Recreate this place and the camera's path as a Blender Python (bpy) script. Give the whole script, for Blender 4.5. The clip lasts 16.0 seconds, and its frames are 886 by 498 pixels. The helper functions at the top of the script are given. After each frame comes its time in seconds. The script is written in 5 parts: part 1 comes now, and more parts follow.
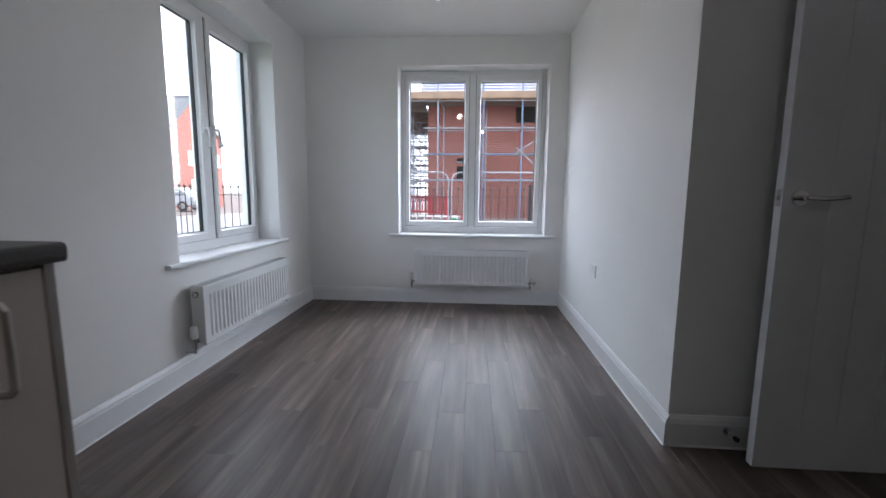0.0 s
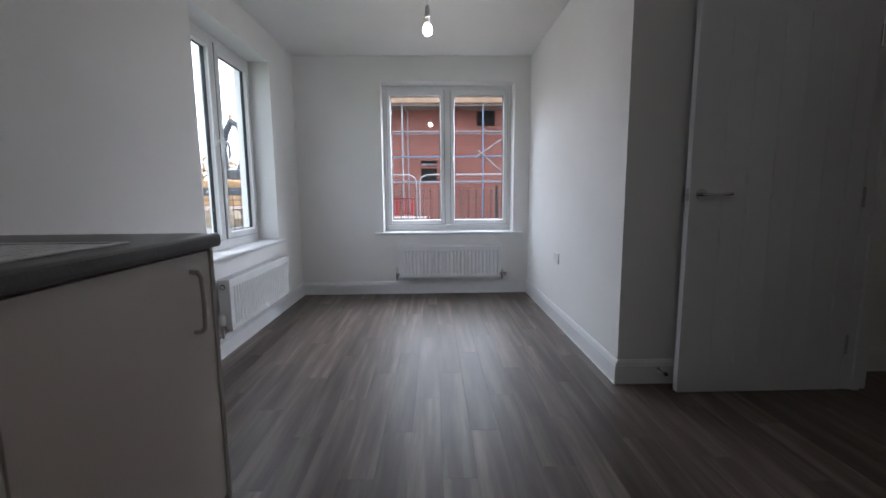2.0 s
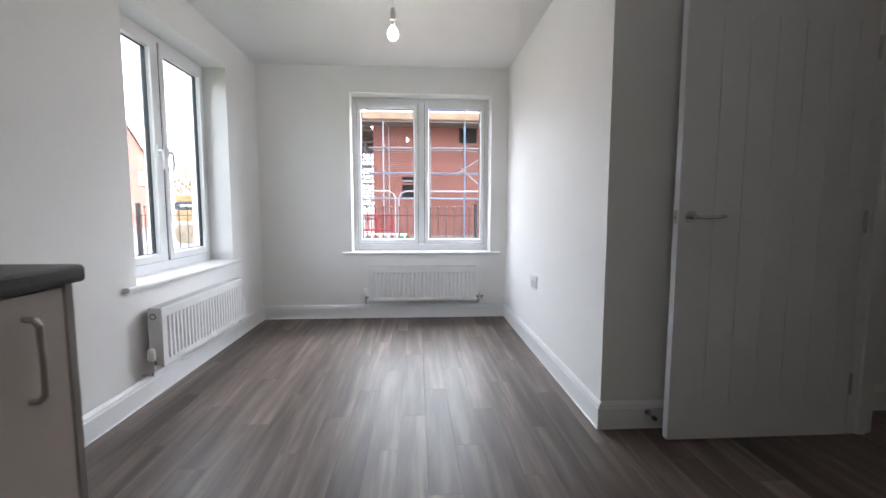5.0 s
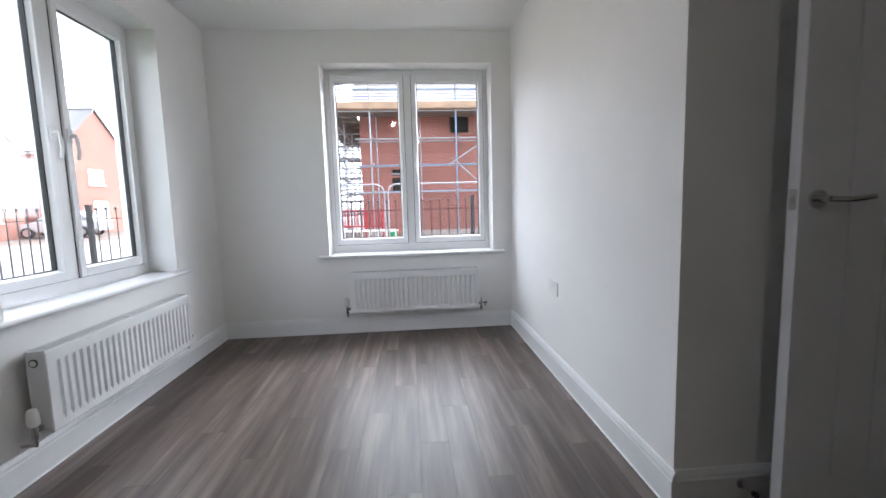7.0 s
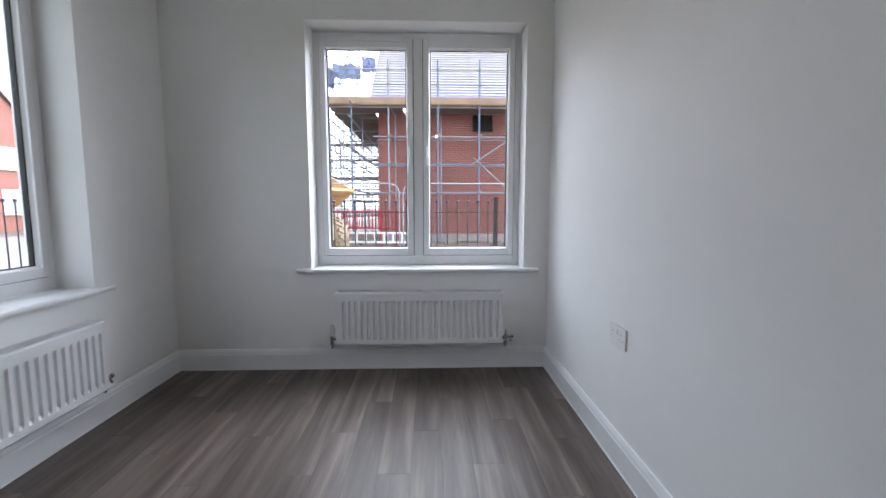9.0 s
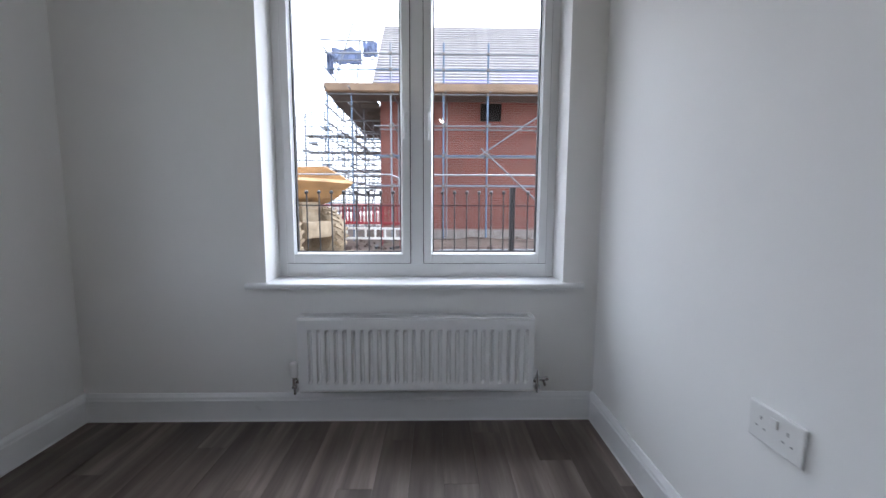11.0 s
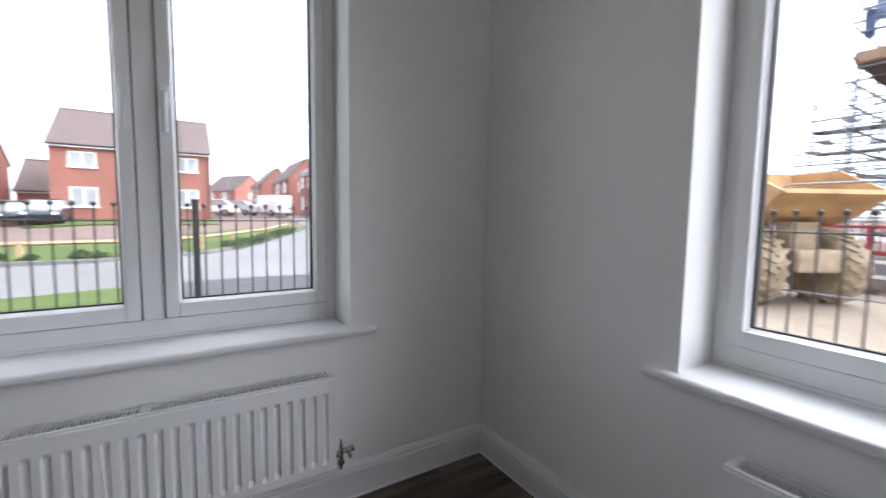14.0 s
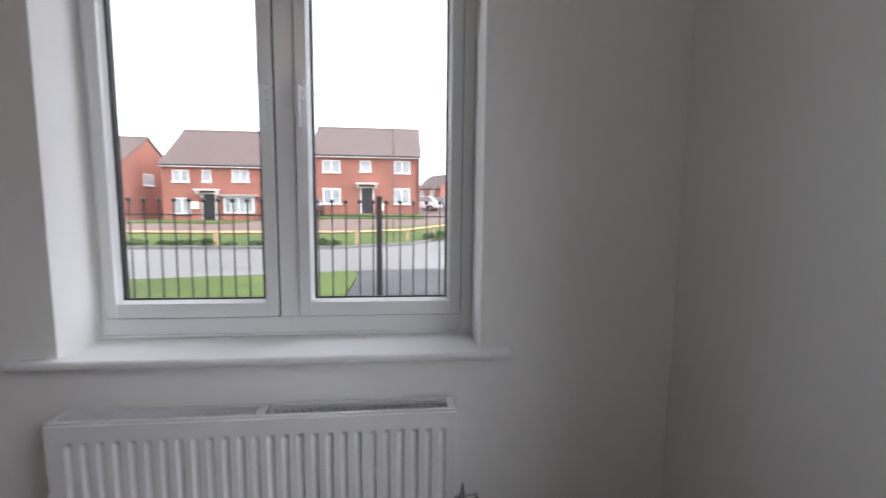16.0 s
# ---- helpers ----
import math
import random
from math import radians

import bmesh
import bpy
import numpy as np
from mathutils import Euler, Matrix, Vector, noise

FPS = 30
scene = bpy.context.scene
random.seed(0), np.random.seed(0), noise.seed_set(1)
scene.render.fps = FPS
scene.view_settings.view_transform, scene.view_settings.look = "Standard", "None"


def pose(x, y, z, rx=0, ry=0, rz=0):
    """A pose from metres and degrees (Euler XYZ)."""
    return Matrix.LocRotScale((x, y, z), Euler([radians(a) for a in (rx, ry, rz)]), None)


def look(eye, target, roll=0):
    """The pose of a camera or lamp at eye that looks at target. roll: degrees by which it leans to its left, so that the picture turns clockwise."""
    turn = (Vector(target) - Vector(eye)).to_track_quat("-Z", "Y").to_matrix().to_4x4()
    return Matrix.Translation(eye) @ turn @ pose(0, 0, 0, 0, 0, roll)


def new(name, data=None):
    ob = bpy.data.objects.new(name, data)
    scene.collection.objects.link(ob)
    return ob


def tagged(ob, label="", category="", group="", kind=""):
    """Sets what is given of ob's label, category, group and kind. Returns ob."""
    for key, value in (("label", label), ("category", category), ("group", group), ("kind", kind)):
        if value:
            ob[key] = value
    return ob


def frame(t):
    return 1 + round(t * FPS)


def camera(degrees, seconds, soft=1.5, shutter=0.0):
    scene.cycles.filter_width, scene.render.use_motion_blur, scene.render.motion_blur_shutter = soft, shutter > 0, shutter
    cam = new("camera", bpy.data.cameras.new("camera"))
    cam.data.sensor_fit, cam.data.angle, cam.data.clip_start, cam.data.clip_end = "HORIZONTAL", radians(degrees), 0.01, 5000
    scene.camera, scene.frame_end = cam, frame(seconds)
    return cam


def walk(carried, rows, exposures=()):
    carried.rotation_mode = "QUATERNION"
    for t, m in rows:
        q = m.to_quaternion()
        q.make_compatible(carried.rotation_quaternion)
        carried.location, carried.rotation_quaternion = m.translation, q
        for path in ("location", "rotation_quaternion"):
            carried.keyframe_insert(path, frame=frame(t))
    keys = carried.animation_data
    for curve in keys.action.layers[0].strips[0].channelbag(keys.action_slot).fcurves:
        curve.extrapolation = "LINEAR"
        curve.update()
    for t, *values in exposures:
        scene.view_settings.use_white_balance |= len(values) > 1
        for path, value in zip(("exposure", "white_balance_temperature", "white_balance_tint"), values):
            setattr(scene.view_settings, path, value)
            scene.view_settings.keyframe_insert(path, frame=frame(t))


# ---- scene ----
cam = camera(93.8, 16.0, shutter=0.5)
PATH = [
    (0, (0.123, 0.197, 1.022), (-0.015, 2.175, 0.76), 0.5),
    (0.5, (0.082, 0.064, 1.032), (-0.054, 2.045, 0.794), -0.8),
    (1, (0.039, -0.032, 1.033), (-0.072, 1.952, 0.808), 0.1),
    (1.5, (-0.03, -0.186, 1.026), (-0.012, 1.801, 0.8), 0.2),
    (2, (-0.048, -0.272, 1.026), (-0.003, 1.711, 0.77), -0.5),
    (2.5, (-0.011, -0.345, 1.012), (0.003, 1.631, 0.703), 0.3),
    (3, (0.036, -0.384, 1.013), (0.039, 1.595, 0.721), 0.5),
    (3.5, (0.039, -0.377, 1.021), (0.063, 1.608, 0.78), 0.1),
    (4, (0.028, -0.291, 1.037), (0.156, 1.694, 0.833), 0.3),
    (6.5, (0.135, 0.469, 1.04), (0.25, 2.459, 0.869), -0.2),
    (7, (0.097, 0.631, 1.032), (0.251, 2.614, 0.822), -1.6),
    (7.5, (0.14, 0.823, 1.033), (0.165, 2.814, 0.842), -0.6),
    (8, (0.195, 0.993, 1.034), (0.136, 2.981, 0.826), -0.0),
    (8.5, (0.185, 1.203, 1.036), (0.247, 3.192, 0.841), -0.0),
    (11, (0.199, 2.185, 1.014), (0.237, 4.171, 0.792), 0.2),
    (11.5, (0.194, 2.333, 1.014), (-0.368, 4.241, 0.804), -0.4),
    (12, (0.198, 2.455, 1.034), (-0.804, 4.174, 0.833), 1.2),
    (12.5, (0.18, 2.588, 1.02), (-0.954, 4.222, 0.812), 1.2),
    (13, (0.111, 2.717, 1.022), (-1.182, 4.225, 0.788), 1.4),
    (13.5, (0.036, 2.805, 1.037), (-1.418, 4.158, 0.806), 0.5),
    (14, (0.016, 2.933, 1.07), (-1.674, 3.988, 0.899), 0.8),
    (14.5, (-0.004, 3.045, 1.077), (-1.843, 3.813, 0.904), 1.9),
    (15, (-0.07, 3.121, 1.07), (-1.943, 3.798, 0.888), 1.0),
    (15.5, (-0.164, 3.183, 1.074), (-2.091, 3.682, 0.876), 1.6),
    (16, (-0.236, 3.202, 1.075), (-2.216, 3.4, 0.87), 0.6),
]
EXPOSURES = [
    (0, 2.56, 5650, 11), (2, 2.58, 5750, 11), (2.8, 2.88, 5900, 11), (3.5, 3.2, 5980, 11), (4.2, 3.36, 5980, 11), (6.5, 3.2, 5900, 11), (8.5, 2.64, 5790, 11), (11, 2.36, 5710, 11),
    (12.5, 2.48, 5830, 12), (14, 2.18, 6000, 14), (15, 2.07, 6150, 15), (16, 1.96, 6200, 15),
]
walk(cam, [(t, look(eye, target, roll)) for t, eye, target, roll in PATH], EXPOSURES)

# ---- world, sun, exposure ----
W_WALL, N_WALL, E_WALL, PIER, CEIL = -1.425, 4.048, 0.945, 1.868, 2.40
SOUTH, K_EAST, GROUND = -3.2, 2.08, -0.15

world = bpy.data.worlds.new("overcast_sky")
scene.world = world
world.use_nodes = True
wn = world.node_tree
sky = wn.nodes.new("ShaderNodeTexSky")
sky.sky_type, sky.sun_disc = "NISHITA", False
sky.sun_elevation, sky.sun_rotation = radians(51.8), radians(24.4)
sky.dust_density, sky.air_density = 1.6, 1.0
grey = wn.nodes.new("ShaderNodeHueSaturation")
grey.inputs["Saturation"].default_value = 0.12
wn.links.new(sky.outputs[0], grey.inputs["Color"])
wn.links.new(grey.outputs[0], wn.nodes["Background"].inputs["Color"])
wn.nodes["Background"].inputs["Strength"].default_value = 0.15

sun_data = bpy.data.lights.new("sun", "SUN")
sun_data.energy, sun_data.angle, sun_data.color = 1.5, radians(112), (1.0, 0.995, 0.985)
sun = new("sun", sun_data)
sun.matrix_world = look((7.5, 16.5, 23), (0, 0, 0))


# ---- materials ----
class Mat:
    """A small builder for node materials."""

    def __init__(self, name, rough=0.5, metal=0.0, base=(0.8, 0.8, 0.8), spec=0.5):
        self.m = bpy.data.materials.new(name)
        self.m.use_nodes = True
        self.t = self.m.node_tree
        self.b = self.t.nodes["Principled BSDF"]
        self.b.inputs["Base Color"].default_value = (*base, 1)
        self.b.inputs["Roughness"].default_value = rough
        self.b.inputs["Metallic"].default_value = metal
        self.b.inputs["Specular IOR Level"].default_value = spec

    def node(self, kind, **vals):
        n = self.t.nodes.new(kind)
        for k, v in vals.items():
            n.inputs[k.replace("_", " ")].default_value = v
        return n

    def link(self, a, b):
        self.t.links.new(a, b)

    def coords(self, scale=(1, 1, 1)):
        c = self.t.nodes.new("ShaderNodeTexCoord")
        m = self.t.nodes.new("ShaderNodeMapping")
        m.inputs["Scale"].default_value = scale
        self.link(c.outputs["Object"], m.inputs["Vector"])
        return m.outputs[0]

    def noise(self, scale, detail=4.0, vec=None, rough=0.55):
        n = self.node("ShaderNodeTexNoise", Scale=scale, Detail=detail, Roughness=rough)
        self.link(vec if vec else self.coords(), n.inputs["Vector"])
        return n.outputs[0]

    def ramp(self, fac, stops):
        r = self.t.nodes.new("ShaderNodeValToRGB")
        e = r.color_ramp.elements
        while len(e) < len(stops):
            e.new(0.5)
        for el, (p, c) in zip(e, stops):
            el.position, el.color = p, (*c, 1)
        self.link(fac, r.inputs[0])
        return r.outputs[0]

    def mix(self, fac, a, b, mode="MIX"):
        n = self.t.nodes.new("ShaderNodeMix")
        n.data_type, n.blend_type = "RGBA", mode
        for sock, v in ((n.inputs[0], fac), (n.inputs[6], a), (n.inputs[7], b)):
            if isinstance(v, (int, float)):
                sock.default_value = v
            elif isinstance(v, tuple):
                sock.default_value = (*v, 1)
            else:
                self.link(v, sock)
        return n.outputs[2]

    def maths(self, op, a, b):
        n = self.t.nodes.new("ShaderNodeMath")
        n.operation = op
        for sock, v in ((n.inputs[0], a), (n.inputs[1], b)):
            if isinstance(v, (int, float)):
                sock.default_value = v
            else:
                self.link(v, sock)
        return n.outputs[0]

    def random(self):
        return self.t.nodes.new("ShaderNodeObjectInfo").outputs["Random"]

    def color(self, c):
        self.link(c, self.b.inputs["Base Color"])
        return self

    def rough(self, fac, lo, hi):
        n = self.node("ShaderNodeMapRange", To_Min=lo, To_Max=hi)
        self.link(fac, n.inputs[0])
        self.link(n.outputs[0], self.b.inputs["Roughness"])
        return self

    def bump(self, h, strength=0.2, dist=0.002):
        n = self.node("ShaderNodeBump", Strength=strength, Distance=dist)
        self.link(h, n.inputs["Height"])
        self.link(n.outputs[0], self.b.inputs["Normal"])
        return self


def plain(name, base, rough=0.5, metal=0.0, vary=0.08, scale=6.0, grain=0.0, gscale=200.0, dist=0.0005):
    """A surface of one colour with soft mottling, uneven gloss and fine relief."""
    m = Mat(name, rough, metal, base)
    n = m.noise(scale, 5)
    lo, hi = tuple(c * (1 - vary) for c in base), tuple(min(1, c * (1 + vary)) for c in base)
    m.color(m.ramp(n, ((0.3, lo), (0.7, hi))))
    m.rough(n, max(0.02, rough - 0.07), min(1, rough + 0.07))
    if grain:
        m.bump(m.noise(gscale, 3), grain, dist)
    return m.m


def wall_paint(name, base):
    m = Mat(name, 0.62, 0, base, 0.35)
    big, fine = m.noise(1.3, 3), m.noise(38, 4)
    lo, hi = tuple(c * 0.965 for c in base), tuple(min(1, c * 1.02) for c in base)
    c = m.ramp(big, ((0.3, lo), (0.7, hi)))
    m.color(m.mix(0.05, c, m.ramp(fine, ((0.35, lo), (0.7, hi))), "MULTIPLY"))
    m.rough(fine, 0.5, 0.72)
    m.bump(m.noise(240, 4), 0.12, 0.0006)
    return m.m


def plank_wood():
    m = Mat("plank_vinyl", 0.36, 0, (0.1, 0.085, 0.08), 0.5)
    rnd = m.random()
    # shift the grain from plank to plank
    c = m.t.nodes.new("ShaderNodeTexCoord")
    off = m.t.nodes.new("ShaderNodeCombineXYZ")
    m.link(m.maths("MULTIPLY", rnd, 37.0), off.inputs[0])
    m.link(m.maths("MULTIPLY", rnd, 91.0), off.inputs[1])
    add = m.t.nodes.new("ShaderNodeVectorMath")
    m.link(c.outputs["Object"], add.inputs[0])
    m.link(off.outputs[0], add.inputs[1])

    def stretched(sx, sy):
        mp = m.t.nodes.new("ShaderNodeMapping")
        mp.inputs["Scale"].default_value = (sx, sy, 1)
        m.link(add.outputs[0], mp.inputs[0])
        return mp.outputs[0]
    broad = m.noise(1.0, 5, stretched(15, 1.1))
    grain = m.noise(1.0, 6, stretched(52, 2.0), 0.65)
    pores = m.noise(1.0, 3, stretched(420, 16))
    col = m.ramp(broad, ((0.30, (0.062, 0.046, 0.037)), (0.5, (0.122, 0.096, 0.082)), (0.70, (0.225, 0.190, 0.168))))
    col = m.mix(0.4, col, m.ramp(grain, ((0.3, (0.6, 0.58, 0.57)), (0.7, (1.15, 1.13, 1.11)))), "MULTIPLY")
    tone = m.ramp(rnd, ((0.0, (0.73, 0.71, 0.695)), (0.5, (0.94, 0.925, 0.915)), (1.0, (1.22, 1.21, 1.205))))
    m.color(m.mix(1.0, col, tone, "MULTIPLY"))
    m.rough(grain, 0.35, 0.53)
    m.bump(m.mix(0.5, grain, pores), 0.16, 0.0006)
    return m.m


PAINT = wall_paint("wall_paint", (0.85, 0.85, 0.84))
CEILING = wall_paint("ceiling_paint", (0.84, 0.84, 0.83))
GLOSS = plain("white_gloss_paint", (0.80, 0.81, 0.82), 0.3, vary=0.02, grain=0.06, gscale=90)
UPVC = plain("white_upvc", (0.83, 0.84, 0.85), 0.22, vary=0.015, scale=3)
ENAMEL = plain("radiator_enamel", (0.82, 0.83, 0.84), 0.25, vary=0.02, scale=4, grain=0.05, gscale=150)
PLASTIC = plain("white_plastic", (0.78, 0.78, 0.77), 0.3, vary=0.02)
GASKET = plain("black_rubber", (0.012, 0.012, 0.013), 0.6)
CHROME = plain("chrome", (0.62, 0.62, 0.63), 0.12, 1.0, vary=0.06, scale=30)
STEEL = plain("brushed_steel", (0.5, 0.5, 0.5), 0.3, 1.0, vary=0.1, scale=20, grain=0.1, gscale=300)
DARKGAP = plain("dark_gap", (0.02, 0.02, 0.02), 0.8)
PLANK = plank_wood()
SUBFLOOR = plain("screed", (0.05, 0.045, 0.04), 0.9)
DOORPAINT = plain("door_paint", (0.74, 0.75, 0.77), 0.34, vary=0.02, grain=0.12, gscale=60, dist=0.0008)
UNIT = plain("unit_laminate", (0.56, 0.50, 0.46), 0.32, vary=0.03, scale=2)
PANEL_EDGE = plain("unit_edging", (0.33, 0.30, 0.28), 0.4)
CARCASS = plain("carcass_board", (0.55, 0.52, 0.49), 0.5)
WORKTOP = plain("worktop_laminate", (0.072, 0.070, 0.070), 0.40, vary=0.22, scale=140, grain=0.25, gscale=260, dist=0.0008)
BOXGREY = plain("grey_card", (0.09, 0.10, 0.09), 0.6)


def glass_mat():
    m = bpy.data.materials.new("window_glass")
    m.use_nodes = True
    t = m.node_tree
    t.nodes.remove(t.nodes["Principled BSDF"])
    out = t.nodes["Material Output"]
    tr, gl, mx, lw, pw, ma = (t.nodes.new("ShaderNode" + k) for k in ("BsdfTransparent", "BsdfGlossy", "MixShader", "LayerWeight", "Math", "Math"))
    gl.inputs["Roughness"].default_value = 0.0
    tr.inputs["Color"].default_value = (0.985, 0.99, 0.99, 1)
    lw.inputs["Blend"].default_value = 0.5
    pw.operation, ma.operation = "POWER", "MULTIPLY_ADD"
    pw.inputs[1].default_value = 5.0
    ma.inputs[1].default_value, ma.inputs[2].default_value = 0.96, 0.04
    t.links.new(lw.outputs["Facing"], pw.inputs[0])
    t.links.new(pw.outputs[0], ma.inputs[0])
    t.links.new(ma.outputs[0], mx.inputs[0])
    t.links.new(tr.outputs[0], mx.inputs[1])
    t.links.new(gl.outputs[0], mx.inputs[2])
    t.links.new(mx.outputs[0], out.inputs["Surface"])
    return m


GLASS = glass_mat()


def glow(name, colour, strength):
    m = bpy.data.materials.new(name)
    m.use_nodes = True
    b = m.node_tree.nodes["Principled BSDF"]
    b.inputs["Base Color"].default_value = (0.8, 0.8, 0.78, 1)
    b.inputs["Emission Color"].default_value = (*colour, 1)
    b.inputs["Emission Strength"].default_value = strength
    return m


BULB = glow("lit_bulb", (1.0, 0.90, 0.76), 16.0)
KITCHEN_BULB = glow("lit_kitchen_bulb", (1.0, 0.90, 0.78), 20.0)
HALL_BULB = glow("lit_hall_bulb", (1.0, 0.78, 0.55), 7.0)


# ---- mesh helpers ----
def box(bm, x0, x1, y0, y1, z0, z1, bevel=0.0):
    r = bmesh.ops.create_cube(bm, size=1.0, matrix=Matrix.Translation(((x0 + x1) / 2, (y0 + y1) / 2, (z0 + z1) / 2)) @ Matrix.Diagonal((abs(x1 - x0), abs(y1 - y0), abs(z1 - z0), 1)))
    if bevel:
        es = {e for v in r["verts"] for e in v.link_edges}
        bmesh.ops.bevel(bm, geom=list(es), offset=bevel, segments=2, affect="EDGES", profile=0.6)
    return bm


def boxes(*items, bevel=0.0):
    bm = bmesh.new()
    for it in items:
        box(bm, *it, bevel=bevel)
    return bm


def tube(bm, a, b, r, seg=10, r2=None):
    a, b = Vector(a), Vector(b)
    d = b - a
    m = Matrix.Translation((a + b) / 2) @ d.to_track_quat("Z", "Y").to_matrix().to_4x4()
    bmesh.ops.create_cone(bm, cap_ends=True, segments=seg, radius1=r, radius2=r if r2 is None else r2, depth=d.length, matrix=m)
    return bm


def ball(bm, c, r, seg=12, sz=1.0):
    bmesh.ops.create_uvsphere(bm, u_segments=seg, v_segments=max(6, seg // 2 + 2), radius=r, matrix=Matrix.Translation(c) @ Matrix.Diagonal((1, 1, sz, 1)))
    return bm


def pipe(bm, pts, r, seg=10):
    """A bent tube through points, rounded at its joints."""
    for a, b in zip(pts, pts[1:]):
        tube(bm, a, b, r, seg)
    for p in pts[1:-1]:
        ball(bm, p, r, seg)
    return bm


def lathe(bm, profile, seg=20, m=Matrix.Identity(4)):
    """A turned shape from (radius, height) pairs."""
    rings = []
    for r, z in profile:
        rings.append([bm.verts.new(m @ Vector((r * math.cos(2 * math.pi * i / seg), r * math.sin(2 * math.pi * i / seg), z))) for i in range(seg)])
    for lo, hi in zip(rings, rings[1:]):
        for i in range(seg):
            bm.faces.new((lo[i], lo[(i + 1) % seg], hi[(i + 1) % seg], hi[i]))
    bm.faces.new(rings[0][::-1])
    bm.faces.new(rings[-1])
    return bm


def extrude(bm, outline, a, b):
    """A prism: an outline of (along, up) points swept by frame a to b, each a 4x4 pose mapping (p, q, 0)."""
    va = [bm.verts.new(a @ Vector((p, q, 0))) for p, q in outline]
    vb = [bm.verts.new(b @ Vector((p, q, 0))) for p, q in outline]
    n = len(outline)
    for i in range(n):
        bm.faces.new((va[i], va[(i + 1) % n], vb[(i + 1) % n], vb[i]))
    bm.faces.new(va[::-1])
    bm.faces.new(vb)
    bmesh.ops.recalc_face_normals(bm, faces=bm.faces)
    return bm


def part(name, bm, material, parent=None, label="", smooth=False, at=None):
    bmesh.ops.recalc_face_normals(bm, faces=bm.faces)
    me = bpy.data.meshes.new(name)
    bm.to_mesh(me)
    bm.free()
    me.materials.append(material)
    if smooth:
        for p in me.polygons:
            p.use_smooth = True
        me.set_sharp_from_angle(angle=radians(40))
    ob = new(name, me)
    if parent is not None:
        ob.parent = parent
    if at is not None:
        ob.matrix_basis = at
    if label:
        tagged(ob, label)
    return ob


def thing(name, m, label, category, group="", kind=""):
    e = new(name)
    e.matrix_basis = m
    e.empty_display_size = 0.1
    return tagged(e, label, category, group, kind)


def structure(name, bm, material, label, category, smooth=False):
    return tagged(part(name, bm, material, None, "", smooth), label, category, kind="structure")


def pane_object(name, bm, parent, material=None):
    ob = part(name, bm, material or GLASS, parent)
    ob.visible_shadow = False
    return ob


# ---- the rooms ----
T = 0.30
NW = (-0.565, 0.785, 0.651, 2.157)   # north window: x0, x1, z0, z1
WW = (2.246, 3.436, 0.651, 2.157)    # west window: y0, y1, z0, z1
WEST_REVEAL = 2.270                  # plaster laps over the frame at this jamb
bm = boxes((W_WALL - T, NW[0], N_WALL, N_WALL + T, -0.15, 2.6), (NW[1], E_WALL + 0.1, N_WALL, N_WALL + T, -0.15, 2.6),
           (NW[0], NW[1], N_WALL, N_WALL + T, -0.15, NW[2] - 0.026), (NW[0], NW[1], N_WALL, N_WALL + T, NW[3], 2.6))
structure("wall_north", bm, PAINT, "smooth off-white painted wall with a window opening", "wall")
bm = boxes((W_WALL - T, W_WALL, SOUTH, WEST_REVEAL, -0.15, 2.6), (W_WALL - T, W_WALL, WW[1], N_WALL, -0.15, 2.6),
           (W_WALL - T, W_WALL, WEST_REVEAL, WW[1], -0.15, WW[2] - 0.026), (W_WALL - T, W_WALL, WEST_REVEAL, WW[1], WW[3], 2.6))
structure("wall_west", bm, PAINT, "smooth off-white painted wall with a window opening", "wall")
structure("wall_east", boxes((E_WALL, E_WALL + 0.1, PIER, N_WALL, -0.15, 2.6)), PAINT, "smooth off-white painted wall with a double socket", "wall")
structure("wall_pier", boxes((E_WALL + 0.1, K_EAST, PIER, PIER + 0.1, -0.15, 2.6)), PAINT, "off-white painted return wall behind the open door", "wall")
DOOR_N, DOOR_S, DOOR_H = 1.742, 0.86, 2.0
bm = boxes((K_EAST, K_EAST + 0.12, DOOR_N + 0.03, PIER + 0.1, -0.15, 2.6), (K_EAST, K_EAST + 0.12, SOUTH, DOOR_S - 0.03, -0.15, 2.6),
           (K_EAST, K_EAST + 0.12, DOOR_S - 0.03, DOOR_N + 0.03, DOOR_H + 0.03, 2.6))
structure("wall_kitchen_east", bm, PAINT, "off-white painted partition wall with a doorway to the hall", "wall")
structure("wall_south", boxes((W_WALL - T, 4.6, SOUTH - 0.2, SOUTH, -0.15, 2.6)), PAINT, "plain off-white painted wall at the kitchen's end", "wall")
HALL_N = 1.972
structure("wall_hall_north", boxes((K_EAST + 0.12, 2.70, HALL_N, HALL_N + 0.1, -0.15, 2.6), (2.60, 2.70, HALL_N + 0.1, 3.6, -0.15, 2.6)), PAINT, "off-white painted hall wall with an outer corner", "wall")
structure("wall_hall_end", boxes((2.70, 4.6, 3.5, 3.6, -0.15, 2.6), (4.5, 4.6, SOUTH, 3.5, -0.15, 2.6)), PAINT, "plain off-white painted wall closing the dim hall", "wall")
structure("ceiling", boxes((W_WALL - T, 4.6, SOUTH - 0.2, N_WALL + T, CEIL, CEIL + 0.3)), CEILING, "flat white painted plasterboard ceiling", "ceiling")
floor = structure("floor", boxes((W_WALL - 0.01, 4.6, SOUTH, N_WALL + 0.01, -0.15, -0.012)), SUBFLOOR, "floor of dark grey-brown wood-effect planks", "floor")


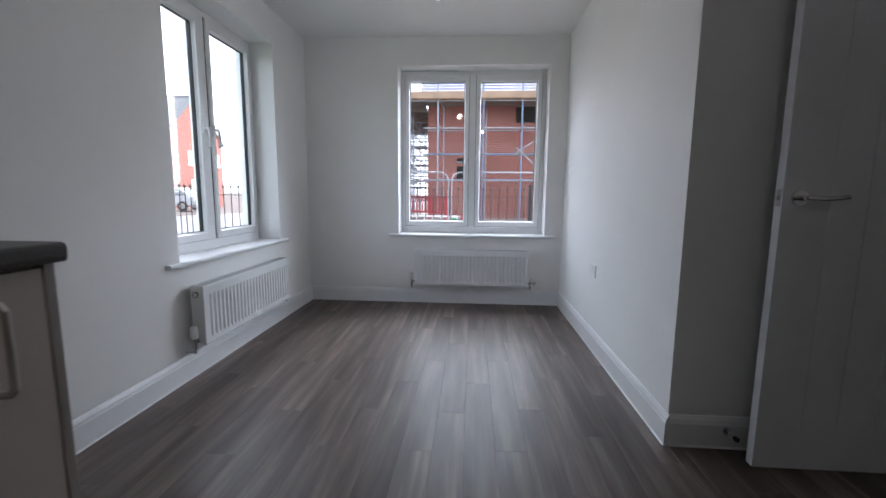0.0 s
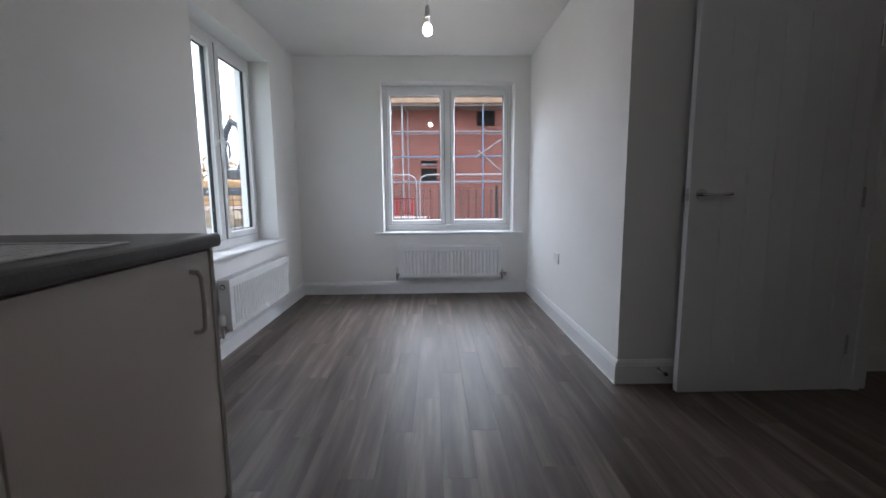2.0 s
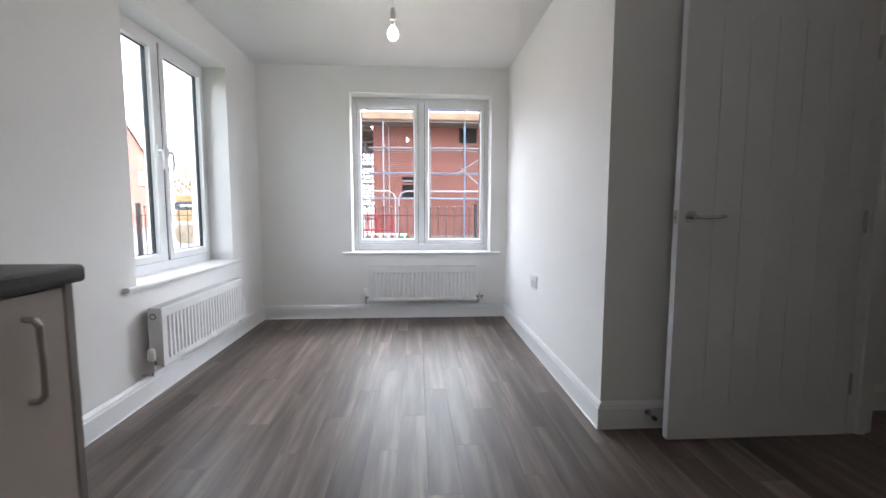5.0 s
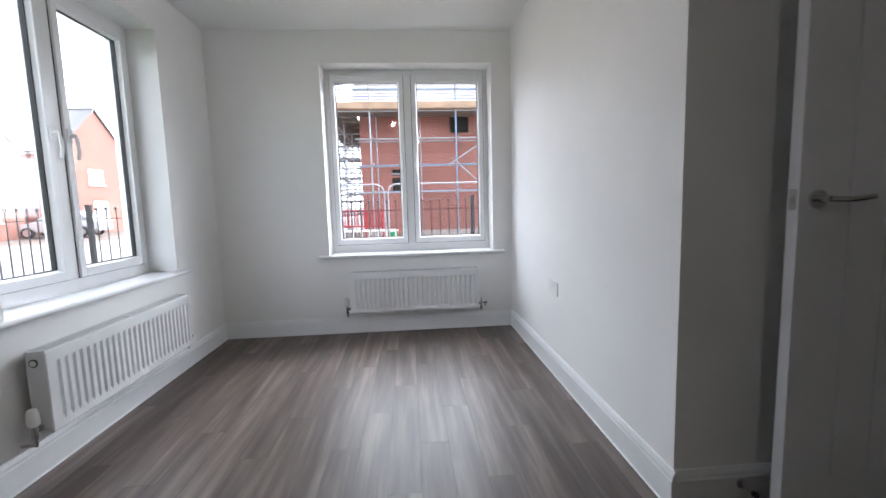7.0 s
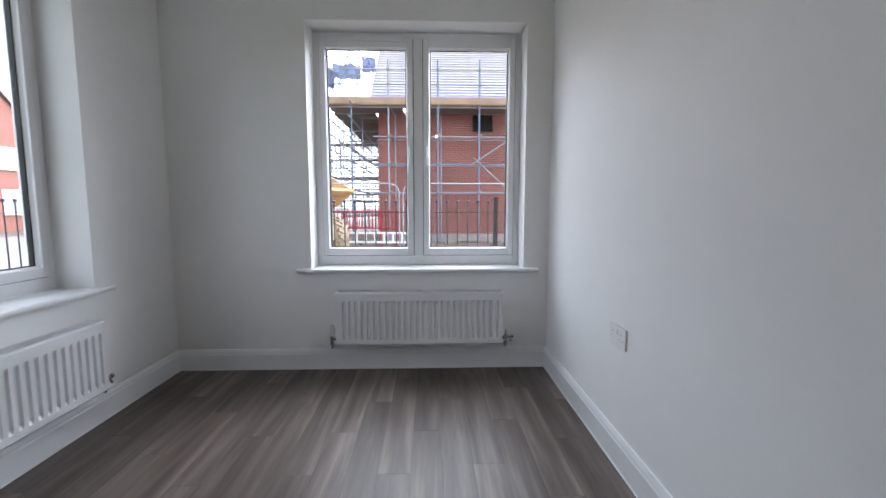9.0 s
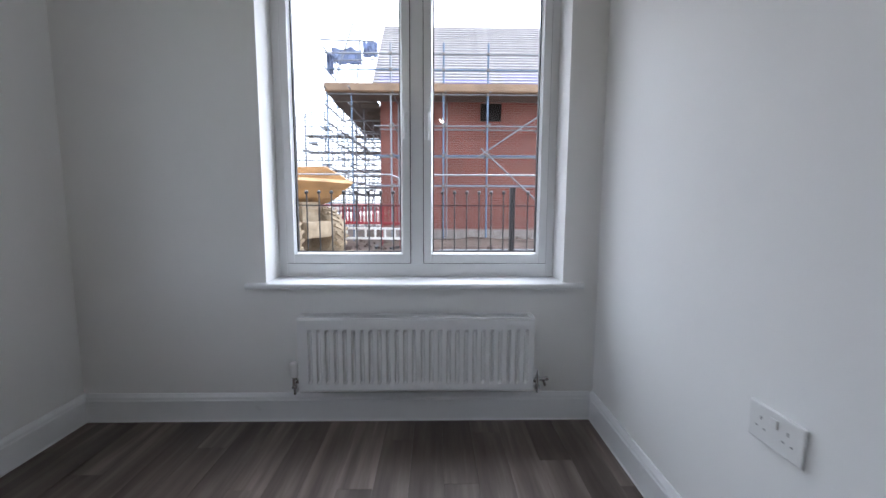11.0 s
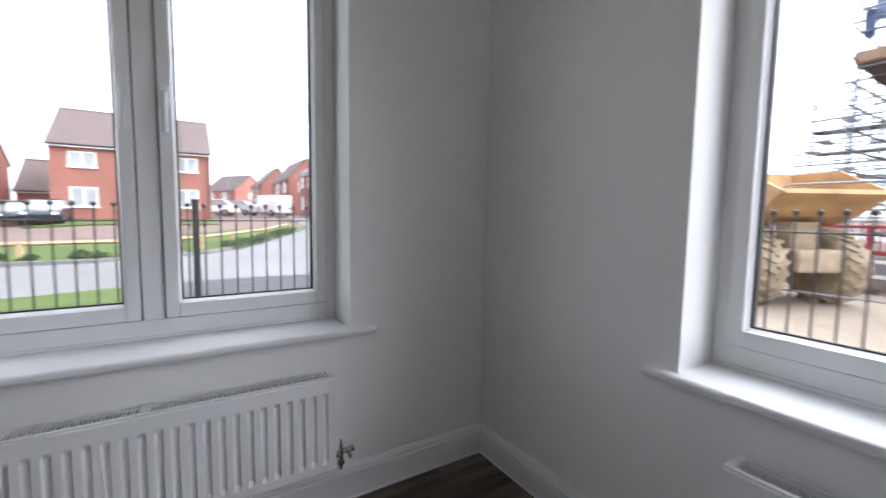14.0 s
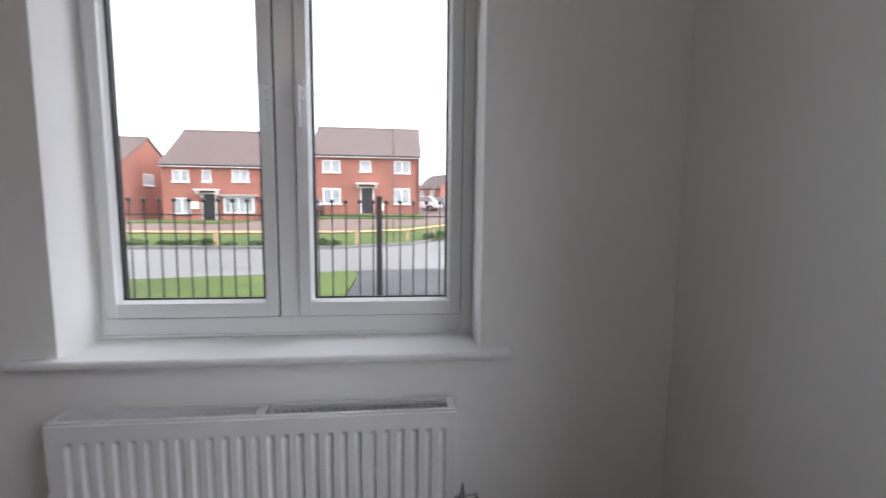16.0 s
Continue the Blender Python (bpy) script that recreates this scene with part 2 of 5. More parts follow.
# ---- skirting ----
def skirting(name, a, b, inward, label="white gloss skirting board with a chamfered top"):
    """a, b: (x, y) on the wall's face, inward: the unit way into the room."""
    a, b, n = Vector((*a, 0)), Vector((*b, 0)), Vector((*inward, 0))
    h, t = 0.131, 0.018
    prof = [(0, 0), (t + 0.004, 0), (t + 0.0035, 0.003), (t, 0.006), (t, h - 0.032), (t - 0.003, h - 0.026), (t - 0.004, h - 0.016), (t - 0.009, h - 0.006), (t - 0.012, h), (0, h)]

    def at(p):
        return Matrix(((n.x, 0, 0, p.x), (n.y, 0, 0, p.y), (0, 1, 0, 0), (0, 0, 0, 1)))
    bm = extrude(bmesh.new(), prof, at(a), at(b))
    return structure(name, bm, GLOSS, label, "skirting board")


skirting("baseboard_north", (W_WALL + 0.018, N_WALL), (E_WALL - 0.018, N_WALL), (0, -1))
skirting("baseboard_west", (W_WALL, 0.947), (W_WALL, N_WALL), (1, 0))
skirting("baseboard_east", (E_WALL, PIER - 0.018), (E_WALL, N_WALL), (-1, 0))
skirting("baseboard_pier", (E_WALL, PIER), (K_EAST - 0.02, PIER), (0, -1))
skirting("baseboard_kitchen", (K_EAST, SOUTH), (K_EAST, DOOR_S - 0.09), (-1, 0))
skirting("baseboard_hall", (K_EAST + 0.20, HALL_N), (2.70, HALL_N), (0, -1))
skirting("baseboard_hall_side", (2.70, HALL_N - 0.018), (2.70, 3.5), (1, 0))
skirting("baseboard_hall_end", (2.72, 3.5), (4.5, 3.5), (0, -1))
skirting("baseboard_hall_east", (4.5, SOUTH), (4.5, 3.48), (-1, 0))


# ---- windows ----
def window(name, m, w, h, label, vent):
    """Local axes: x along the wall, y outwards from the room's wall face, z up from the opening's foot."""
    win = thing(name, m, label, "window", kind="structure")
    y0, y1 = 0.175, 0.245
    e, mu = 0.036, 0.060
    cx = w / 2
    box_ = lambda *a: a
    fr = boxes(box_(0, e, y0, y1, 0, h), box_(w - e, w, y0, y1, 0, h), box_(e, w - e, y0, y1, h - e, h), box_(e, w - e, y0, y1, 0, 0.062), bevel=0.003)
    part("window_frame", fr, UPVC, win)
    part("mullion", boxes(box_(cx - mu / 2, cx + mu / 2, y0 + 0.001, y1 - 0.001, 0.062, h - e), bevel=0.003), UPVC, win)
    part("trim_bead", boxes(box_(0, w, y0 - 0.006, y0 - 0.0005, 0.0005, 0.010), bevel=0.001), UPVC, win, "thin white sealing bead")
    for i, (a, b) in enumerate(((e, cx - mu / 2), (cx + mu / 2, w - e))):
        a, b, lo, hi = a + 0.003, b - 0.003, 0.065, h - e - 0.003
        s, rail, top, ys, ye = 0.038, 0.047, 0.058, y0 - 0.013, y1 - 0.012
        sash = part("sash", boxes(box_(a, a + s, ys, ye, lo, hi), box_(b - s, b, ys, ye, lo, hi), box_(a + s, b - s, ys, ye, lo, lo + rail), box_(a + s, b - s, ys, ye, hi - top, hi), bevel=0.004), UPVC, win)
        part("seal", boxes(box_(a - 0.0028, a - 0.0004, ys + 0.012, ye, lo, hi), box_(b + 0.0004, b + 0.0028, ys + 0.012, ye, lo, hi), box_(a, b, ys + 0.012, ye, lo - 0.0028, lo - 0.0004)), GASKET, sash, "black rubber seal")
        g = 0.005
        a2, b2, l2, h2 = a + s, b - s, lo + rail, hi - top
        # sloping glazing bead
        bead = bmesh.new()
        prof = [(0, ys + 0.010), (0.007, ys + 0.022), (0.007, ys + 0.030), (0, ys + 0.030)]
        extrude(bead, prof, Matrix(((1, 0, 0, a2), (0, 1, 0, 0), (0, 0, 1, l2), (0, 0, 0, 1))), Matrix(((1, 0, 0, a2), (0, 1, 0, 0), (0, 0, 1, h2), (0, 0, 0, 1))))
        extrude(bead, prof, Matrix(((-1, 0, 0, b2), (0, 1, 0, 0), (0, 0, 1, l2), (0, 0, 0, 1))), Matrix(((-1, 0, 0, b2), (0, 1, 0, 0), (0, 0, 1, h2), (0, 0, 0, 1))))
        extrude(bead, prof, Matrix(((0, 0, 1, a2 + 0.007), (0, 1, 0, 0), (1, 0, 0, l2), (0, 0, 0, 1))), Matrix(((0, 0, 1, b2 - 0.007), (0, 1, 0, 0), (1, 0, 0, l2), (0, 0, 0, 1))))
        extrude(bead, prof, Matrix(((0, 0, 1, a2 + 0.007), (0, 1, 0, 0), (-1, 0, 0, h2), (0, 0, 0, 1))), Matrix(((0, 0, 1, b2 - 0.007), (0, 1, 0, 0), (-1, 0, 0, h2), (0, 0, 0, 1))))
        part("glazing_bead", bead, UPVC, sash)
        q = 0.007
        part("gasket", boxes(box_(a2 + q, a2 + q + g, ys + 0.026, ys + 0.034, l2 + q, h2 - q), box_(b2 - q - g, b2 - q, ys + 0.026, ys + 0.034, l2 + q, h2 - q),
                             box_(a2 + q + g, b2 - q - g, ys + 0.026, ys + 0.034, l2 + q, l2 + q + g), box_(a2 + q + g, b2 - q - g, ys + 0.026, ys + 0.034, h2 - q - g, h2 - q),
                             box_(a2, a2 + 0.012, ys + 0.034, ys + 0.05, l2, h2), box_(b2 - 0.012, b2, ys + 0.034, ys + 0.05, l2, h2)), GASKET, sash, "black rubber gasket and spacer bar")
        pane_object("pane", boxes(box_(a2, b2, ys + 0.0345, ys + 0.0385, l2, h2)), sash)
        # espagnolette handle on the meeting stile
        hx = (b - s / 2) if i == 0 else (a + s / 2)
        hz = 0.775
        hb = bmesh.new()
        box(hb, hx - 0.014, hx + 0.014, ys - 0.011, ys - 0.0005, hz - 0.035, hz + 0.035, 0.005)
        hd = part("handle", hb, UPVC, sash, "white window handle")
        hl = bmesh.new()
        tube(hl, (hx, ys - 0.010, hz), (hx, ys - 0.035, hz), 0.010, 14)
        pipe(hl, [(hx, ys - 0.034, hz + 0.004), (hx, ys - 0.040, hz - 0.03), (hx, ys - 0.043, hz - 0.075), (hx, ys - 0.036, hz - 0.118)], 0.0085, 12)
        part("lever", hl, UPVC, hd, smooth=True)
        kb = bmesh.new()
        tube(kb, (hx, ys - 0.0345, hz + 0.003), (hx, ys - 0.0365, hz + 0.003), 0.005, 12)
        part("key_button", kb, DARKGAP, hd)
    if vent:
        part("trickle_vent", boxes(box_(0.10, cx - 0.06, y0 - 0.030, y0 - 0.0145, h - 0.062, h - 0.040), bevel=0.004), UPVC, win, "slim white trickle vent")
    return win


window("window_1", Matrix.Translation((NW[0], N_WALL, NW[2])), NW[1] - NW[0], NW[3] - NW[2], "white double casement window with a trickle vent over a building site", True)
window("window_2", Matrix.Translation((W_WALL, WW[0], WW[2])) @ Matrix.Rotation(radians(90), 4, "Z"), WW[1] - WW[0], WW[3] - WW[2], "white double casement window looking onto a street", False)


def window_board(name, m, w):
    """A sill board with a rounded nose and horns."""
    bm = bmesh.new()
    box(bm, 0.0005, w - 0.0005, 0, 0.18, -0.0255, 0)
    prof = [(0.0, 0.0), (-0.026, 0.0), (-0.031, -0.003), (-0.034, -0.009), (-0.034, -0.017), (-0.031, -0.023), (-0.026, -0.0255), (0.0, -0.0255)]

    def at(x):
        return Matrix(((0, 0, 1, x), (1, 0, 0, 0), (0, 1, 0, 0), (0, 0, 0, 1)))
    extrude(bm, prof, at(-0.085), at(w + 0.09))
    ob = structure(name, bm, GLOSS, "white painted window board with a rounded nose", "window sill")
    ob.matrix_basis = m
    return ob


window_board("window_sill_north", Matrix.Translation((NW[0], N_WALL, NW[2])), NW[1] - NW[0])
window_board("window_sill_west", Matrix.Translation((W_WALL, WW[0], WW[2])) @ Matrix.Rotation(radians(90), 4, "Z"), WW[1] - WW[0])


# ---- radiators ----
FIN_SHADED = plain("fin_steel_shaded", (0.16, 0.165, 0.17), 0.6, 0.4, vary=0.2, scale=20)


def radiator(name, m, w, depth, label, group):
    """Local axes: x along the wall, y into the room from the wall, z from the floor."""
    rad = thing(name, m, label, "radiator", group)
    z0, z1 = 0.184, 0.510
    yf = depth
    # pressed front panel: a row of vertical flutes
    def panel(y, t):
        bm = bmesh.new()
        n = round((w - 0.05) / 0.0385)
        pitch = (w - 0.05) / n
        xs = []
        for i in range(n):
            x = 0.025 + i * pitch
            xs += [(x, 0), (x + pitch * 0.46, 0), (x + pitch * 0.58, 0.85), (x + pitch * 0.72, 1), (x + pitch * 0.86, 0.85)]
        xs = [(0.0, 0), *xs, (w - 0.025, 0), (w, 0)]
        zs = ((z0, 0), (z0 + 0.004, 0.3), (z0 + 0.030, 0.3), (z0 + 0.046, 1), (z1 - 0.062, 1), (z1 - 0.046, 0.3), (z1 - 0.004, 0.3), (z1, 0))
        grid = []
        for z, k in zs:
            row = []
            for x, rib in xs:
                flat = -0.004 if k == 0 else 0.0
                row.append(bm.verts.new((x, y + flat - (0.011 * rib if k == 1 else 0.0), z)))
            grid.append(row)
        for lo, hi in zip(grid, grid[1:]):
            for i in range(len(xs) - 1):
                bm.faces.new((lo[i], lo[i + 1], hi[i + 1], hi[i]))
        back = [bm.verts.new(c) for c in ((0, y - t, z0), (w, y - t, z0), (w, y - t, z1), (0, y - t, z1))]
        bm.faces.new(back)
        bm.faces.new([*grid[0], back[1], back[0]])
        bm.faces.new([*grid[-1], back[2], back[3]])
        bm.faces.new([r[0] for r in grid] + [back[3], back[0]])
        bm.faces.new([r[-1] for r in grid] + [back[2], back[1]])
        return bm
    part("front_panel", panel(yf, 0.020), ENAMEL, rad)
    if depth > 0.08:
        part("back_panel", boxes((0.004, w - 0.004, 0.030, 0.042, z0, z1 - 0.002), bevel=0.003), ENAMEL, rad)
    yb = 0.026 if depth > 0.08 else 0.008
    part("side_panel", boxes((-0.0015, 0.001, yb, yf - 0.004, z0 + 0.012, z1 + 0.004), bevel=0.0008), ENAMEL, rad)
    part("side_panel", boxes((w - 0.001, w + 0.0015, yb, yf - 0.004, z0 + 0.012, z1 + 0.004), bevel=0.0008), ENAMEL, rad)
    # top grille: rim, slats and a centre clip
    rim = boxes((0, w, yf - 0.012, yf - 0.002, z1, z1 + 0.006), (0, w, yb, yb + 0.006, z1, z1 + 0.006), (0, 0.02, yb + 0.006, yf - 0.012, z1, z1 + 0.006), (w - 0.02, w, yb + 0.006, yf - 0.012, z1, z1 + 0.006),
                (w / 2 - 0.012, w / 2 + 0.012, yb + 0.006, yf - 0.012, z1 + 0.001, z1 + 0.008))
    grille = part("top_grille", rim, ENAMEL, rad)
    sl = bmesh.new()
    n = int((w - 0.04) / 0.009)
    for i in range(n):
        x = 0.024 + i * (w - 0.048) / n
        box(sl, x, x + 0.003, yb + 0.006, yf - 0.012, z1, z1 + 0.005)
    tagged(part("slats", sl, ENAMEL, grille), "row of thin white slats", kind="stuff")
    # fins coloured dark and set close to paint the shade below the grille
    fins = bmesh.new()
    for i in range(int((w - 0.04) / 0.0065)):
        x = 0.02 + i * 0.0065
        box(fins, x, x + 0.001, 0.044 if depth > 0.08 else 0.020, yf - 0.022, z0 + 0.03, z1 - 0.004)
    tagged(part("convector_fins", fins, FIN_SHADED, rad), "thin folded steel fins, darkened for the shade inside", kind="stuff")
    part("bracket", boxes((0.12, 0.145, 0.0, yb + 0.004, z0 + 0.02, z1 - 0.03)), ENAMEL, rad)
    part("bracket", boxes((w - 0.145, w - 0.12, 0.0, yb + 0.004, z0 + 0.02, z1 - 0.03)), ENAMEL, rad)
    ym = max(0.036, depth * 0.55)
    plug = bmesh.new()
    tube(plug, (-0.005, ym, z1 - 0.042), (-0.0015, ym, z1 - 0.042), 0.017, 8)
    plug = part("vent_plug", plug, DARKGAP, rad, "dark-rimmed blanking plug")
    cap = bmesh.new()
    tube(cap, (-0.007, ym, z1 - 0.042), (-0.005, ym, z1 - 0.042), 0.0125, 8)
    part("cap", cap, ENAMEL, plug)
    # thermostatic valve at the start end
    v = bmesh.new()
    zv = z0 + 0.028
    pipe(v, [(0.0, ym, zv), (-0.034, ym, zv)], 0.009, 12)
    tube(v, (-0.034, ym, zv - 0.022), (-0.034, ym, zv + 0.018), 0.0105, 12)
    tube(v, (-0.018, ym, zv), (-0.010, ym, zv), 0.0135, 6)
    tube(v, (-0.034, ym, zv - 0.034), (-0.034, ym, zv - 0.022), 0.0125, 6)
    pipe(v, [(-0.034, ym, zv - 0.03), (-0.034, ym, zv - 0.06), (-0.034, 0.0, zv - 0.06)], 0.0065, 10)
    valve = part("thermostatic_valve", v, CHROME, rad, "chrome valve body", smooth=True)
    head = bmesh.new()
    lathe(head, [(0.013, zv + 0.018), (0.019, zv + 0.024), (0.021, zv + 0.04), (0.020, zv + 0.066), (0.017, zv + 0.082), (0.010, zv + 0.088), (0.002, zv + 0.089)], 20, Matrix.Translation((-0.034, ym, 0)))
    hd = part("valve_head", head, PLASTIC, valve, "white plastic dial", smooth=True)
    # lockshield valve at the other end
    v = bmesh.new()
    pipe(v, [(w, ym, zv), (w + 0.030, ym, zv)], 0.0085, 12)
    tube(v, (w + 0.030, ym, zv - 0.024), (w + 0.030, ym, zv + 0.020), 0.0095, 12)
    tube(v, (w + 0.010, ym, zv), (w + 0.018, ym, zv), 0.013, 6)
    tube(v, (w + 0.030, ym, zv + 0.020), (w + 0.030, ym, zv + 0.034), 0.006, 8)
    tube(v, (w + 0.030, ym, zv + 0.034), (w + 0.030, ym, zv + 0.052), 0.0045, 8)
    tube(v, (w + 0.036, ym, zv + 0.004), (w + 0.070, ym, zv + 0.006), 0.0085, 10)
    tube(v, (w + 0.066, ym, zv + 0.006), (w + 0.078, ym, zv + 0.008), 0.0115, 6)
    tube(v, (w + 0.056, ym, zv + 0.002), (w + 0.066, ym + 0.006, zv - 0.024), 0.0065, 8)
    tube(v, (w + 0.030, ym, zv - 0.040), (w + 0.030, ym, zv - 0.024), 0.0135, 6)
    pipe(v, [(w + 0.030, ym, zv - 0.02), (w + 0.030, ym, zv - 0.055), (w + 0.030, 0.0, zv - 0.055)], 0.0065, 10)
    part("lockshield_valve", v, CHROME, rad, "chrome valve with a drain tap", smooth=True)
    return rad


RW_Y0, RW_W = 2.300, 1.050
radiator("radiator", Matrix(((0, 1, 0, W_WALL), (1, 0, 0, RW_Y0), (0, 0, 1, 0), (0, 0, 0, 1))), RW_W, 0.100, "white double panel radiator under the street window", "radiators")
radiator("radiator", Matrix(((1, 0, 0, -0.400), (0, -1, 0, N_WALL), (0, 0, 1, 0), (0, 0, 0, 1))), 1.036, 0.105, "white double panel radiator under the site window", "radiators")


# ---- socket, pendant ----
PINGREY = plain("socket_shadow", (0.30, 0.30, 0.30), 0.5)


def socket_outlet():
    s = thing("double_socket", Matrix(((0, -1, 0, E_WALL), (-1, 0, 0, 3.024), (0, 0, 1, 0.522), (0, 0, 0, 1))), "white plastic double socket on the off-white wall", "socket")
    part("face_plate", boxes((-0.073, 0.073, 0.0, 0.009, -0.043, 0.043), bevel=0.004), PLASTIC, s)
    for x in (-0.036, 0.036):
        part("rocker", boxes((x + (0.026 if x < 0 else -0.038), x + (0.038 if x < 0 else -0.026), 0.0085, 0.0125, 0.008, 0.028), bevel=0.002), PLASTIC, s)
        # grey pads on the plate paint the shade inside the pin holes
        for px, pz, a, b in ((x, 0.012, 0.002, 0.004), (x - 0.011, -0.010, 0.0032, 0.0018), (x + 0.011, -0.010, 0.0032, 0.0018)):
            part("pin_hole", boxes((px - a, px + a, 0.0088, 0.0094, pz - b, pz + b)), PINGREY, s)
    return s


socket_outlet()


def pendant():
    p = thing("pendant_light", Matrix.Translation((-0.07, 2.50, CEIL)), "bare lit bulb hanging on a white pendant cord", "ceiling light")
    part("ceiling_rose", lathe(bmesh.new(), [(0.045, 0.0), (0.045, -0.008), (0.036, -0.022), (0.012, -0.028), (0.006, -0.034)], 24), PLASTIC, p, smooth=True)
    c = bmesh.new()
    tube(c, (0, 0, -0.03), (0, 0, -0.20), 0.0032, 8)
    part("cord", c, PLASTIC, p)
    part("lampholder", lathe(bmesh.new(), [(0.005, -0.19), (0.011, -0.195), (0.014, -0.215), (0.016, -0.22), (0.016, -0.250), (0.019, -0.252), (0.019, -0.262), (0.015, -0.264), (0.014, -0.285)], 20), plain("lampholder_plastic", (0.42, 0.42, 0.43), 0.4), p, "grey-white plastic lampholder", smooth=True)
    part("bulb_cap", lathe(bmesh.new(), [(0.012, -0.28), (0.013, -0.285), (0.0145, -0.30), (0.016, -0.303)], 18), plain("bulb_base", (0.7, 0.68, 0.64), 0.4), p)
    part("bulb", lathe(bmesh.new(), [(0.013, -0.302), (0.020, -0.310), (0.027, -0.325), (0.0295, -0.340), (0.027, -0.354), (0.019, -0.366), (0.008, -0.372), (0.001, -0.373)], 24), BULB, p, "glowing warm white bulb", smooth=True)


pendant()


def batten_light(x, y, material, label):
    p = thing("batten_light", Matrix.Translation((x, y, CEIL)), label, "ceiling light", "batten lights")
    part("holder", lathe(bmesh.new(), [(0.048, 0.0), (0.048, -0.012), (0.03, -0.03), (0.021, -0.04), (0.02, -0.075)], 24), PLASTIC, p, smooth=True)
    part("bulb", lathe(bmesh.new(), [(0.013, -0.074), (0.020, -0.082), (0.027, -0.097), (0.0295, -0.112), (0.027, -0.126), (0.019, -0.138), (0.008, -0.144), (0.001, -0.145)], 24), material, p, "glowing white bulb", smooth=True)


batten_light(0.30, -0.45, KITCHEN_BULB, "lit bulb in a white batten lampholder on the kitchen ceiling")
batten_light(3.55, 1.30, HALL_BULB, "warm lit bulb in a white batten lampholder in the hall")


# ---- the open door ----
def door():
    x0, x1, y0, y1 = 1.199, 2.058, 1.731, 1.767
    z0, z1 = 0.006, 1.992
    d = thing("door_1", Matrix.Identity(4), "white panelled interior door standing open against the wall", "door", kind="structure")
    # leaf with routed vertical grooves inside a plain border
    gx = [x0 + 0.157 + i * (x1 - x0 - 0.245) / 5 for i in range(6)]
    bm = bmesh.new()
    gz0, gz1 = 0.165, 1.86
    g = 0.004
    lo = x0
    for x in gx:
        box(bm, lo, x - g, y0, y1, gz0, gz1)
        box(bm, x - g, x + g, y0 + 0.004, y1 - 0.004, gz0, gz1)
        lo = x + g
    box(bm, lo, x1, y0, y1, gz0, gz1)
    box(bm, x0, x1, y0, y1, z0, gz0)
    box(bm, x0, x1, y0, y1, gz1, z1)
    part("leaf", bm, DOORPAINT, d)
    part("moulding", boxes((gx[0] - 0.05, gx[-1] + 0.05, y0 - 0.0025, y0 + 0.0005, 1.945, 1.951)), DOORPAINT, d, "fine raised line")
    hx, hz = x0 + 0.054, 1.020
    for s, yy in ((-1, y0), (1, y1)):
        r = bmesh.new()
        tube(r, (hx, yy, hz), (hx, yy + s * 0.009, hz), 0.026, 24)
        rose = part("door_handle", r, CHROME, d, "polished chrome lever handle", smooth=True)
        l = bmesh.new()
        tube(l, (hx, yy + s * 0.008, hz), (hx, yy + s * 0.044, hz), 0.0095, 14)
        pipe(l, [(hx - 0.004, yy + s * 0.042, hz), (hx + 0.05, yy + s * 0.046, hz - 0.003), (hx + 0.095, yy + s * 0.046, hz), (hx + 0.128, yy + s * 0.043, hz + 0.004)], 0.0085, 12)
        part("lever", l, CHROME, rose, smooth=True)
    part("latch_plate", boxes((x0 - 0.0015, x0 + 0.001, y0 + 0.006, y1 - 0.006, hz - 0.03, hz + 0.03), bevel=0.0006), STEEL, d, "brushed steel latch plate")
    part("latch", boxes((x0 - 0.010, x0 - 0.001, y0 + 0.011, y1 - 0.011, hz - 0.009, hz + 0.009), bevel=0.003), STEEL, d)
    for z in (0.25, 1.0, 1.75):
        h = bmesh.new()
        tube(h, (x1 + 0.007, y0 - 0.004, z - 0.05), (x1 + 0.007, y0 - 0.004, z + 0.05), 0.006, 10)
        part("hinge", h, STEEL, d, smooth=True)


door()

jamb = boxes((K_EAST - 0.004, K_EAST + 0.124, DOOR_N, DOOR_N + 0.03, 0, DOOR_H), (K_EAST - 0.004, K_EAST + 0.124, DOOR_S - 0.03, DOOR_S, 0, DOOR_H), (K_EAST - 0.004, K_EAST + 0.124, DOOR_S - 0.03, DOOR_N + 0.03, DOOR_H, DOOR_H + 0.03), bevel=0.002)
structure("door_lining", jamb, GLOSS, "white gloss door lining round the doorway", "door frame")
structure("door_stop_trim", boxes((K_EAST + 0.045, K_EAST + 0.085, DOOR_N - 0.013, DOOR_N - 0.0005, 0, DOOR_H - 0.013), (K_EAST + 0.045, K_EAST + 0.085, DOOR_S + 0.0005, DOOR_S + 0.013, 0, DOOR_H - 0.013), (K_EAST + 0.045, K_EAST + 0.085, DOOR_S + 0.0005, DOOR_N - 0.0005, DOOR_H - 0.013, DOOR_H - 0.0005), bevel=0.002), GLOSS, "white gloss door stop inside the lining", "door frame")
for nm, xa, xb in (("architrave_kitchen", K_EAST - 0.018, K_EAST), ("architrave_hall", K_EAST + 0.12, K_EAST + 0.138)):
    structure(nm, boxes((xa, xb, DOOR_N + 0.008, DOOR_N + 0.07, 0, DOOR_H + 0.06), (xa, xb, DOOR_S - 0.07, DOOR_S - 0.008, 0, DOOR_H + 0.06), (xa, xb, DOOR_S - 0.008, DOOR_N + 0.008, DOOR_H + 0.008, DOOR_H + 0.06), bevel=0.004), GLOSS, "white gloss architrave round the doorway", "door frame")


